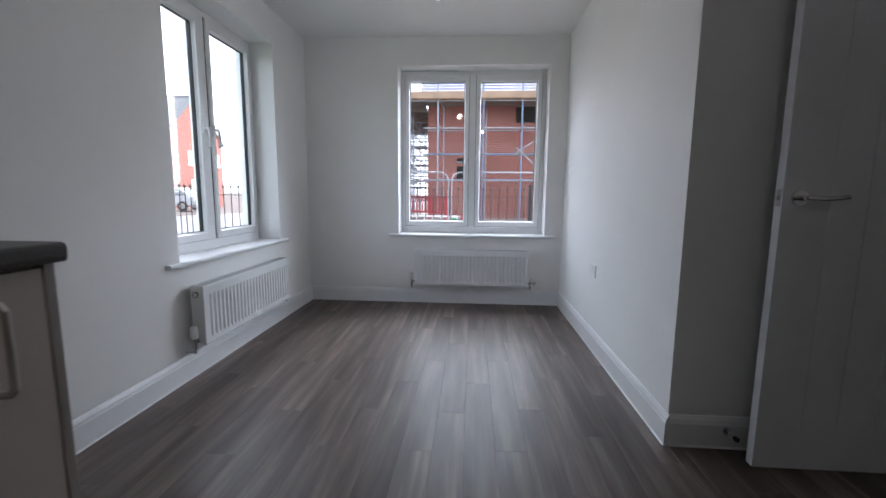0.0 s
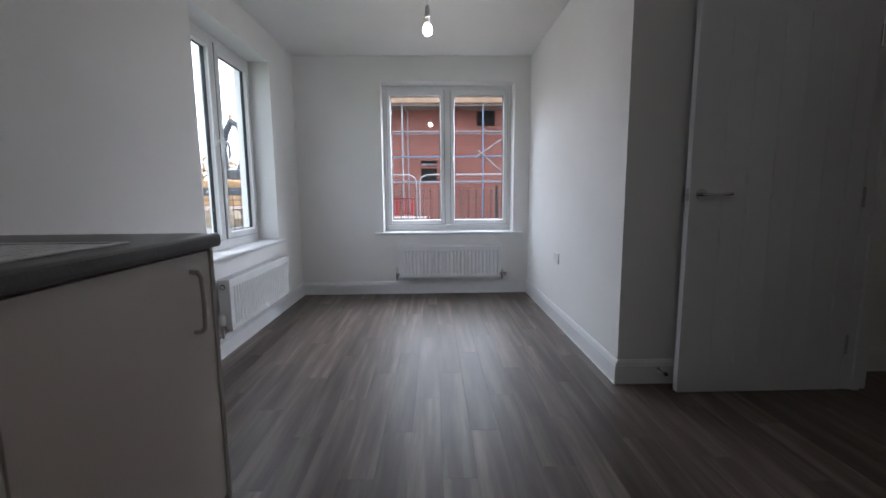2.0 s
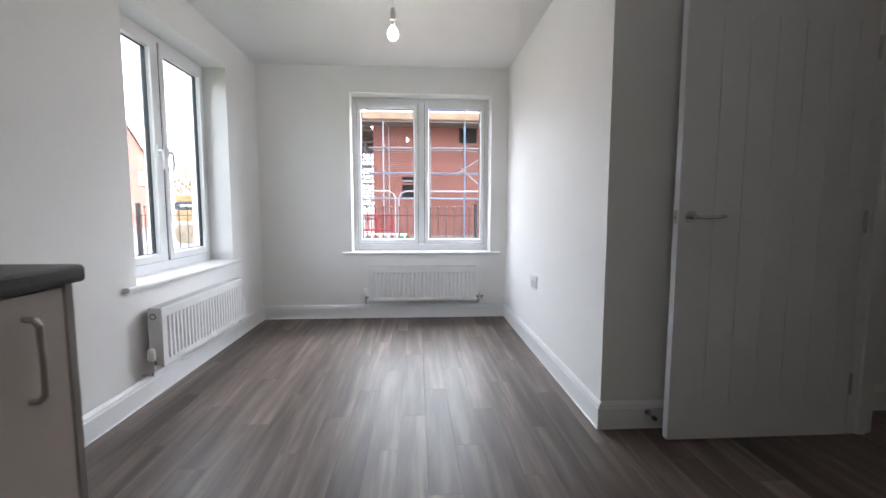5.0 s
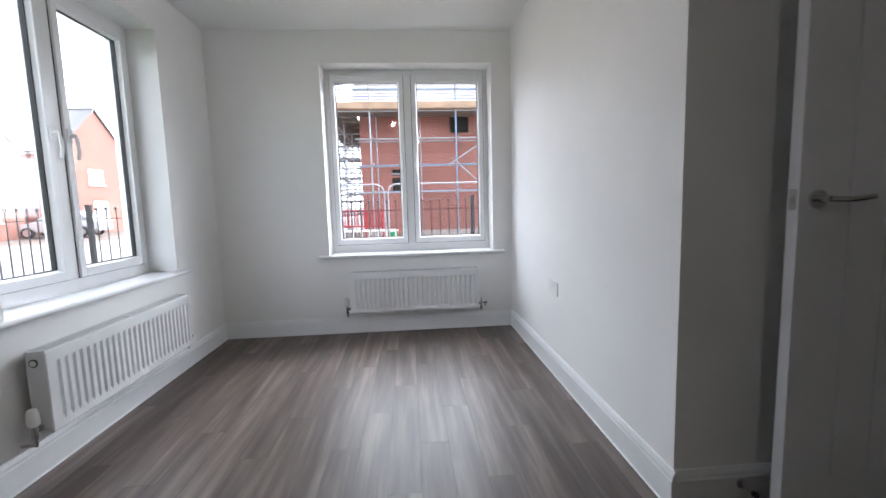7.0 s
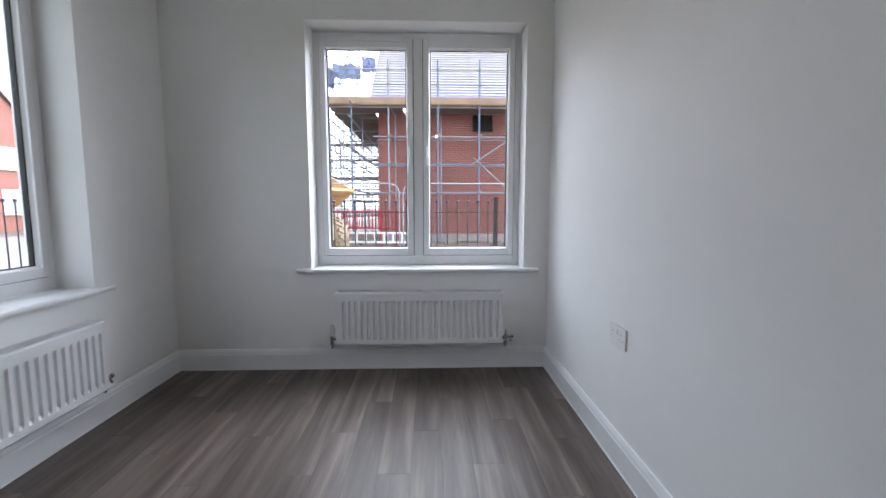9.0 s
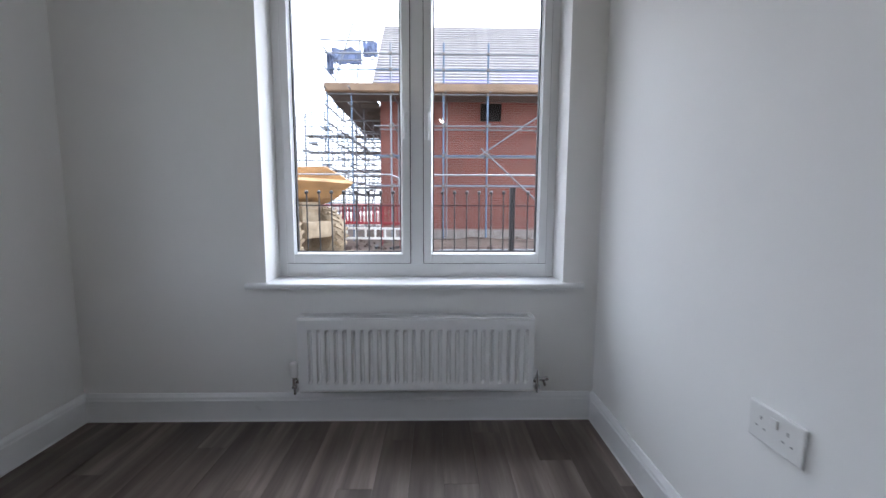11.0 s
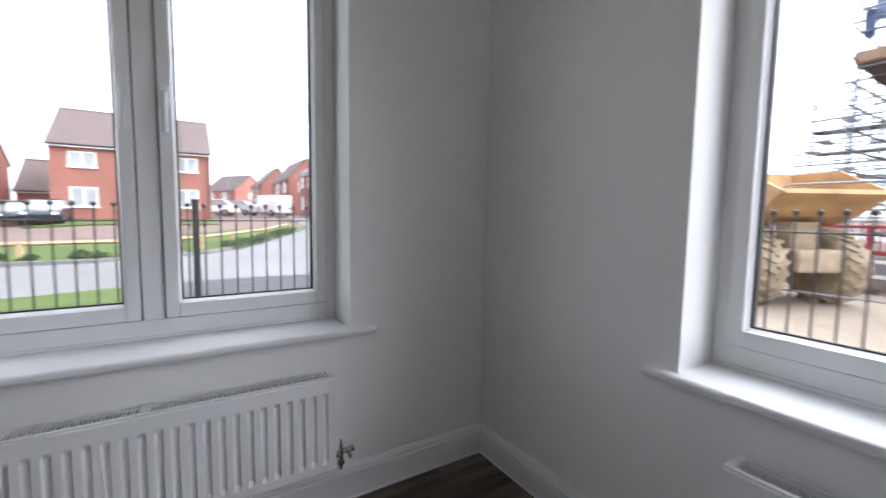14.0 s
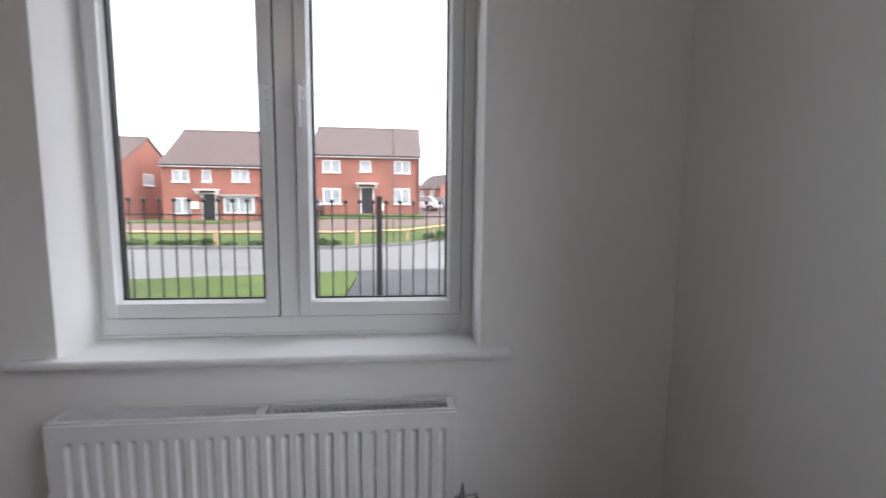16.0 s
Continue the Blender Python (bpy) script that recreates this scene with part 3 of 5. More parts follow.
def door_stop():
    s = thing("door_stop", Matrix.Translation((1.170, PIER - 0.018, 0.080)), "small chrome door stop screwed to the skirting board", "door stop")
    b = bmesh.new()
    tube(b, (0, 0, 0), (0, -0.006, 0), 0.016, 16)
    tube(b, (0, -0.006, 0), (0, -0.055, 0), 0.006, 12)
    part("stem", b, CHROME, s, smooth=True)
    b = bmesh.new()
    tube(b, (0, -0.055, 0), (0, -0.070, 0), 0.010, 14)
    part("rubber_tip", b, GASKET, s, smooth=True)


door_stop()


# ---- kitchen units ----
FRONT, WT_X, WT_Y = -0.695, -0.672, 0.951


def base_unit(y0, y1, label):
    u = thing("base_unit", Matrix.Translation((0, y0, 0)), label, "kitchen cabinet", "base units along the wall")
    w = y1 - y0
    part("body", boxes((W_WALL + 0.09, FRONT - 0.021, 0.001, w - 0.001, 0.12, 0.884)), CARCASS, u)
    dr = part("door", boxes((FRONT - 0.019, FRONT, 0.002, w - 0.002, 0.118, 0.876), bevel=0.0015), UNIT, u)
    yh = w - 0.095
    h = bmesh.new()
    pipe(h, [(FRONT, yh, 0.830), (FRONT + 0.020, yh, 0.828), (FRONT + 0.029, yh, 0.817), (FRONT + 0.031, yh, 0.748), (FRONT + 0.029, yh, 0.678), (FRONT + 0.020, yh, 0.667), (FRONT, yh, 0.665)], 0.0065, 12)
    part("handle", h, plain("satin_nickel", (0.66, 0.61, 0.57), 0.36, 1.0), dr, "satin nickel bow handle", smooth=True)
    for yy in (0.06, w - 0.06):
        lg = bmesh.new()
        tube(lg, (FRONT - 0.12, yy, 0.0), (FRONT - 0.12, yy, 0.12), 0.02, 10)
        part("leg", lg, DARKGAP, u)
    part("plinth", boxes((FRONT - 0.075, FRONT - 0.058, 0, w, 0.002, 0.117)), UNIT, u)
    return u


for y0, y1 in ((0.319, 0.922), (-0.284, 0.317), (-0.886, -0.286), (-1.488, -0.888), (-2.090, -1.490)):
    base_unit(y0, y1, "pale grey-beige laminate base unit with a bow handle")
ep = thing("end_panel", Matrix.Identity(4), "pale laminate end panel closing the run of units", "cabinet panel")
part("board", boxes((W_WALL + 0.02, FRONT + 0.002, 0.923, 0.941, 0.0, 0.884), bevel=0.0008), UNIT, ep)
part("edging", boxes((FRONT + 0.0022, FRONT + 0.0032, 0.9232, 0.9408, 0.001, 0.883)), PANEL_EDGE, ep, "brown edging strip")

bm = bmesh.new()
prof = [(W_WALL + 0.001, 0.885), (W_WALL + 0.001, 0.923), (WT_X - 0.012, 0.923), (WT_X - 0.005, 0.921), (WT_X - 0.001, 0.916), (WT_X, 0.910), (WT_X, 0.896), (WT_X - 0.002, 0.889), (WT_X - 0.006, 0.885)]
extrude(bm, prof, Matrix(((1, 0, 0, 0), (0, 0, 1, -2.1), (0, 1, 0, 0), (0, 0, 0, 1))), Matrix(((1, 0, 0, 0), (0, 0, 1, WT_Y), (0, 1, 0, 0), (0, 0, 0, 1))))
wt = tagged(part("worktop", bm, WORKTOP), "dark grey speckled laminate worktop with a rounded front edge", "worktop")
bm = extrude(bmesh.new(), prof[1:], Matrix(((1, 0, 0, 0), (0, 0, 1, WT_Y + 0.0002), (0, 1, 0, 0), (0, 0, 0, 1))), Matrix(((1, 0, 0, 0), (0, 0, 1, WT_Y + 0.0012), (0, 1, 0, 0), (0, 0, 0, 1))))
part("end_strip", bm, WORKTOP, wt, "glued laminate end strip")


def sink():
    s = thing("sink", Matrix.Translation((0, 0, 0.9232)), "stainless steel inset sink with a ribbed drainer", "sink")
    x0, x1, y0, y1 = -1.22, -0.745, -0.26, 0.69
    rim = bmesh.new()
    for a in ((x0, x1, y1 - 0.02, y1), (x0, x1, y0, y0 + 0.02), (x0, x0 + 0.02, y0 + 0.02, y1 - 0.02), (x1 - 0.02, x1, y0 + 0.02, y1 - 0.02)):
        box(rim, *a, 0.0, 0.0045, 0.0015)
    part("rim", rim, STEEL, s)
    part("drainer", boxes((x0 + 0.02, x1 - 0.02, 0.20, y1 - 0.02, 0.0, 0.002)), STEEL, s)
    for i in range(9):
        x = x0 + 0.075 + i * 0.04
        part("rib", boxes((x, x + 0.012, 0.24, y1 - 0.06, 0.0015, 0.004), bevel=0.001), STEEL, s)
    # no hollow is cut: a flat dark plate paints the shade in the basin
    part("bowl_shade", boxes((x0 + 0.02, x1 - 0.02, y0 + 0.02, 0.20, 0.0, 0.0015)), DARKGAP, s)


sink()
bx = thing("box", Matrix.Translation((-0.86, 0.30, 0.9275)), "small dark grey box standing on the steel drainer", "box")
part("carton", boxes((-0.10, 0.085, -0.06, 0.05, 0.0, 0.108), bevel=0.003), BOXGREY, bx)
# added strip that imitates the reflection under the box
part("base", boxes((-0.104, 0.089, -0.064, 0.054, 0.0005, 0.012), bevel=0.002), STEEL, bx, "steel strip standing in for the box's reflection in the drainer")


# ---- outdoors: materials ----
def brick_mat(name, c1, c2, mortar, scale=1.0):
    m = Mat(name, 0.85)
    tc = m.t.nodes.new("ShaderNodeTexCoord")
    geo = m.t.nodes.new("ShaderNodeNewGeometry")
    sep, nsep = m.t.nodes.new("ShaderNodeSeparateXYZ"), m.t.nodes.new("ShaderNodeSeparateXYZ")
    m.link(tc.outputs["Object"], sep.inputs[0])
    m.link(geo.outputs["True Normal"], nsep.inputs[0])
    # along the wall: x + y suits both wall directions, z climbs the courses
    com = m.t.nodes.new("ShaderNodeCombineXYZ")
    m.link(m.maths("ADD", sep.outputs[0], sep.outputs[1]), com.inputs[0])
    m.link(sep.outputs[2], com.inputs[1])
    b = m.node("ShaderNodeTexBrick", Scale=1.0, Mortar_Size=0.010, Brick_Width=0.225, Row_Height=0.075, Bias=-0.1)
    b.inputs["Color1"].default_value, b.inputs["Color2"].default_value, b.inputs["Mortar"].default_value = (*c1, 1), (*c2, 1), (*mortar, 1)
    m.link(com.outputs[0], b.inputs["Vector"])
    stain = m.ramp(m.noise(0.6, 5), ((0.3, (0.82, 0.82, 0.82)), (0.7, (1.1, 1.1, 1.1))))
    m.color(m.mix(1.0, b.outputs["Color"], stain, "MULTIPLY"))
    m.bump(b.outputs["Fac"], -0.5, 0.01)
    return m.m


def ground_mat(name, stops, s1, s2, rough=0.9, bump=0.5, dist=0.02):
    m = Mat(name, rough)
    a, b = m.noise(s1, 6), m.noise(s2, 5)
    m.color(m.mix(0.6, m.ramp(a, stops), m.ramp(b, ((0.3, (0.6, 0.6, 0.6)), (0.7, (1.25, 1.25, 1.25)))), "MULTIPLY"))
    m.bump(b, bump, dist)
    return m.m


def tile_mat(name, c, row=0.33):
    m = Mat(name, 0.75)
    tc = m.t.nodes.new("ShaderNodeTexCoord")
    w = m.node("ShaderNodeTexWave", Scale=1 / row / 6.2832 * 6.2832 / 2, Distortion=0.3)
    w.wave_type, w.bands_direction, w.wave_profile = "BANDS", "Z", "SAW"
    m.link(tc.outputs["Object"], w.inputs["Vector"])
    n = m.noise(3.0, 5)
    lo, hi = tuple(x * 0.72 for x in c), tuple(x * 1.2 for x in c)
    m.color(m.mix(0.9, m.ramp(n, ((0.3, lo), (0.7, hi))), m.ramp(w.outputs[1], ((0.0, (0.45, 0.45, 0.45)), (0.35, (1, 1, 1)))), "MULTIPLY"))
    m.bump(w.outputs[1], 0.5, 0.02)
    return m.m


BRICK = brick_mat("red_brick", (0.285, 0.074, 0.055), (0.205, 0.050, 0.038), (0.36, 0.25, 0.21))
BRICK_B = brick_mat("orange_brick", (0.345, 0.110, 0.073), (0.275, 0.085, 0.057), (0.30, 0.185, 0.148))
TILE_BROWN = tile_mat("brown_roof_tile", (0.13, 0.095, 0.085))
TILE_GREY = tile_mat("grey_roof_tile", (0.17, 0.165, 0.165))
EARTH = ground_mat("earth", ((0.25, (0.068, 0.045, 0.036)), (0.5, (0.118, 0.084, 0.068)), (0.75, (0.19, 0.145, 0.118))), 0.35, 7.0, 0.95, 1.0, 0.06)
SAND = ground_mat("sandy_track", ((0.3, (0.25, 0.20, 0.150)), (0.7, (0.36, 0.295, 0.228))), 0.5, 14.0, 0.9, 0.5, 0.02)
GRASS = ground_mat("grass", ((0.25, (0.036, 0.060, 0.009)), (0.5, (0.062, 0.102, 0.012)), (0.8, (0.100, 0.138, 0.020))), 0.8, 40.0, 0.9, 0.8, 0.03)
ROAD = ground_mat("wet_road", ((0.3, (0.120, 0.116, 0.112)), (0.7, (0.180, 0.175, 0.170))), 0.3, 60.0, 0.55, 0.3, 0.004)
TARMAC = ground_mat("tarmac", ((0.3, (0.034, 0.035, 0.038)), (0.7, (0.060, 0.060, 0.064))), 0.6, 90.0, 0.7, 0.5, 0.005)
KERB = ground_mat("concrete_kerb", ((0.3, (0.13, 0.125, 0.12)), (0.7, (0.19, 0.185, 0.18))), 1.5, 50.0, 0.85, 0.3, 0.004)
PAVERS = ground_mat("block_paving", ((0.3, (0.12, 0.078, 0.062)), (0.7, (0.18, 0.125, 0.105))), 0.7, 20.0, 0.85, 0.4, 0.01)
IRON = plain("black_railing_paint", (0.014, 0.014, 0.016), 0.45)
GALV = plain("galvanised_tube", (0.27, 0.285, 0.31), 0.5, 0.5, vary=0.25, scale=8)
BLUE = plain("blue_paint_tube", (0.13, 0.19, 0.28), 0.5, vary=0.3, scale=5)
BOARD = plain("scaffold_board", (0.30, 0.205, 0.135), 0.8, vary=0.3, scale=3, grain=0.2, gscale=60)
DARKBOARD = plain("weathered_board", (0.13, 0.105, 0.085), 0.85, vary=0.3, scale=3)
UNDERLAY = plain("grey_underlay", (0.30, 0.295, 0.33), 0.7, vary=0.15, scale=1.5)
MEMBRANE = plain("purple_membrane", (0.22, 0.22, 0.50), 0.6, vary=0.2, scale=2)
NETTING = plain("blue_netting", (0.27, 0.31, 0.43), 0.7, vary=0.3, scale=4)
YELLOW = plain("machine_yellow", (0.44, 0.265, 0.115), 0.65, vary=0.4, scale=3)
MUDTYRE = ground_mat("muddy_tyre", ((0.3, (0.22, 0.17, 0.11)), (0.7, (0.46, 0.37, 0.26))), 4.0, 30.0, 0.95, 0.6, 0.02)
RED = plain("red_plastic", (0.30, 0.022, 0.035), 0.45, vary=0.15)
GREEN = plain("green_plastic", (0.02, 0.30, 0.12), 0.5)
MACHINE_DARK = plain("machine_dark_grey", (0.035, 0.045, 0.055), 0.5, vary=0.2)
WOODPOST = plain("pale_timber", (0.38, 0.275, 0.15), 0.8, vary=0.15, scale=5)
BLOCKGREY = plain("house_trim_white", (0.75, 0.75, 0.74), 0.5, vary=0.02)
GREYTRIM = plain("grey_canopy", (0.28, 0.28, 0.29), 0.6)
FARGLASS = plain("dark_window_glass", (0.34, 0.36, 0.37), 0.08, vary=0.3, scale=1)
DOORBLACK = plain("black_front_door", (0.02, 0.02, 0.022), 0.35)
OPENING_SHADE = plain("opening_shade", (0.015, 0.014, 0.013), 0.9)
LEAF = plain("shrub_leaf", (0.055, 0.085, 0.03), 0.8, vary=0.4, scale=5)
TWIG = plain("autumn_twigs", (0.30, 0.19, 0.07), 0.8, vary=0.35, scale=3)
BARK = plain("bark", (0.14, 0.11, 0.085), 0.9, vary=0.3)
TYRE = plain("tyre_rubber", (0.02, 0.02, 0.02), 0.8)


# ---- outdoors: ground ----
def smooth01(a, b, x):
    t = min(1, max(0, (x - a) / (b - a)))
    return t * t * (3 - 2 * t)


def ground_z(x, y):
    rise = 0.85 * smooth01(-16, -46, x) * smooth01(-9, -1, y)
    dip = -0.12 * smooth01(-5.5, -8.5, x)
    return -0.20 + dip + rise


def ground_sheet():
    xs = [-1500, -500, -200, -120, -90, -75, -65, -58, -52, -46, -42, -38, -34, -30, -27, -24, -21, -18, -16, -14, -12, -10, -8.5, -7.5, -6.5, -5.5, -4, -2, 0, 2, 5, 8, 12, 20, 40, 100, 300, 1500]
    ys = [-1500, -300, -100, -50, -30, -20, -12, -6, -2, 0, 2, 3, 4, 5, 6, 7, 8, 9, 10, 11, 12, 14, 16, 18, 22, 28, 36, 50, 80, 200, 600, 1500]
    bm = bmesh.new()
    g = [[bm.verts.new((x, y, ground_z(x, y))) for y in ys] for x in xs]
    for i in range(len(xs) - 1):
        for j in range(len(ys) - 1):
            bm.faces.new((g[i][j], g[i + 1][j], g[i + 1][j + 1], g[i][j + 1]))
    return structure("ground", bm, EARTH, "bare brown earth of a building site", "ground", smooth=True)


ground_sheet()


def slab(name, pts, lift, material, label, category, base=None, step=1.5, thick=0.25):
    """A patch that follows the ground, lifted above it, cut from an outline of plan points."""
    bm = bmesh.new()
    vs = [bm.verts.new((x, y, 0)) for x, y in pts]
    f = bm.faces.new(vs)
    if f.normal.z < 0:
        f.normal_flip()
    bmesh.ops.triangulate(bm, faces=bm.faces)
    for _ in range(6):
        long = [e for e in bm.edges if e.calc_length() > step]
        if long:
            bmesh.ops.subdivide_edges(bm, edges=long, cuts=1)
            bmesh.ops.triangulate(bm, faces=bm.faces)
    for v in bm.verts:
        v.co.z = ground_z(v.co.x, v.co.y) + lift
    top = list(bm.faces)
    r = bmesh.ops.extrude_face_region(bm, geom=top)
    for v in r["geom"]:
        if isinstance(v, bmesh.types.BMVert):
            v.co.z -= thick
    return structure(name, bm, material, label, category)


slab("lawn", [(-7.45, -30), (-1.75, -30), (-1.75, 2.45), (-5.6, 2.42), (-8.3, 2.36), (-8.85, 2.2), (-8.5, 1.0), (-7.95, -1.2), (-7.6, -4.5)], 0.06, GRASS, "short green lawn strip outside the railings", "lawn")
slab("pavement", [(-8.9, 2.24), (-8.3, 2.39), (-5.6, 2.45), (-1.75, 2.47), (-1.75, 5.8), (-5.2, 6.6), (-6.5, 7.6), (-7.9, 9.2), (-8.9, 6.0), (-9.1, 3.8)], 0.045, TARMAC, "dark grey tarmac footpath past the railings", "pavement")
slab("road", [(-13.3, -60), (-7.6, -60), (-7.6, 8.8), (-6.6, 10.5), (-6.5, 60), (-12.2, 60), (-13, 30), (-16, 22), (-24, 17.5), (-62, 21), (-62, 13), (-28, 9.9), (-18.4, 5.6), (-15.0, 3.8), (-13.5, 1.4)], 0.03, ROAD, "pale wet estate road with a side turning", "road", step=3)
slab("verge", [(-20.6, -60), (-13.5, -60), (-13.5, 1.0), (-14.8, 3.4), (-18.2, 5.2), (-27.5, 9.6), (-29, 8.8), (-24, 3.5), (-20.6, 0)], 0.10, GRASS, "green roadside verge with a kerb", "verge", step=3)
slab("drive", [(-35, -60), (-20.7, -60), (-20.7, 0), (-24.1, 3.5), (-29.1, 8.8), (-40, 10), (-36, 4)], 0.03, PAVERS, "reddish block paved drives in front of houses", "drive", step=6)
for i, (y0, y1) in enumerate(((-4.4, 4.8), (-16.3, -8.0))):
    slab("front_lawn", [(-35.5, y0), (-30.5, y0), (-30.5, y1), (-35.5, y1)], 0.10, GRASS, "small green front lawn before a house", "lawn")
slab("site_track", [(-6.0, 6.6), (9, 6.4), (9, 12.4), (3, 12.0), (1, 12.3), (-2.5, 12.6), (-6.0, 13.6)], 0.02, SAND, "compacted sandy track along the site railings", "track")


def kerbs(name, pts, lift, label):
    """Kerb stones laid end to end along a line of plan points."""
    root = thing(name, Matrix.Identity(4), label, "kerb", kind="structure")
    n = 0
    for a, b in zip(pts, pts[1:]):
        a, b = Vector((*a, 0)), Vector((*b, 0))
        l = (b - a).length
        k = max(1, round(l / 0.915))
        for i in range(k):
            p, q = a.lerp(b, i / k), a.lerp(b, (i + 1) / k)
            mid = (p + q) / 2
            key = round(l / k, 3)
            if key not in KERB_MESH:
                bm = boxes((-key / 2 + 0.004, key / 2 - 0.004, -0.0625, 0.0625, -0.2, 0.0), bevel=0.012)
                me = bpy.data.meshes.new("kerb_stone")
                bm.to_mesh(me)
                bm.free()
                me.materials.append(KERB)
                KERB_MESH[key] = me
            ob = new("kerb_stone", KERB_MESH[key])
            ob.parent = root
            d = q - p
            ob.matrix_basis = Matrix.Translation((mid.x, mid.y, ground_z(mid.x, mid.y) + lift)) @ Matrix.Rotation(math.atan2(d.y, d.x), 4, "Z")
            n += 1


KERB_MESH = {}
kerbs("kerb_far", [(-13.4, -30), (-13.4, 1.0), (-14.75, 3.5), (-18.2, 5.35), (-27.6, 9.75)], 0.125, "pale concrete kerb along the green verge")
kerbs("kerb_near", [(-7.52, -20), (-7.67, -4.5), (-8.02, -1.2), (-8.57, 1.0), (-8.94, 2.2), (-9.16, 3.8), (-8.96, 6.0), (-7.95, 9.1)], 0.05, "pale concrete kerb along the lawn and footpath")


# ---- outdoors: railings ----
def railing(name, a, b, posts, label):
    root = thing(name, Matrix.Identity(4), label, "railing", "railings round the plot")
    a, b = Vector((*a, 0)), Vector((*b, 0))
    d = (b - a).normalized()
    l = (b - a).length
    ang = math.atan2(d.y, d.x)
    zt = 1.09
    bm = bmesh.new()
    tube(bm, (0, 0, -0.12), (0, 0, zt), 0.0065, 8)
    ball(bm, (0, 0, zt + 0.016), 0.019, 10)
    me = bpy.data.meshes.new("baluster")
    bm.to_mesh(me)
    bm.free()
    me.materials.append(IRON)
    n = int(l / 0.115)
    for i in range(n):
        s = (i + 0.5) * 0.115
        if any(abs(s - p) < 0.045 for p in posts):
            continue
        p = a + d * s
        ob = new("baluster", me)
        ob.parent = root
        ob.location = (p.x, p.y, 0)
    for z, hgt in ((0.985, 0.010), (-0.04, 0.012)):
        part("rail", boxes((0, l, -0.016, 0.016, z - hgt / 2, z + hgt / 2)), IRON, root, at=Matrix.Translation(a) @ Matrix.Rotation(ang, 4, "Z"))
    for s in posts:
        p = a + d * s
        part("post", boxes((-0.024, 0.024, -0.024, 0.024, -0.4, 1.14), (-0.027, 0.027, -0.027, 0.027, 1.138, 1.156), bevel=0.002), IRON, root, at=Matrix.Translation(p) @ Matrix.Rotation(ang, 4, "Z"))
    return root


FENCE_X, FENCE_Y = -3.846, 6.1
railing("railing", (FENCE_X, -4.0), (FENCE_X, FENCE_Y), (3.46, 7.01, 10.1), "black metal railings with ball finials beside the lawn")
railing("railing", (FENCE_X + 0.03, FENCE_Y), (5.2, FENCE_Y), (2.3, 4.74, 7.2), "black metal railings with ball finials before the site")


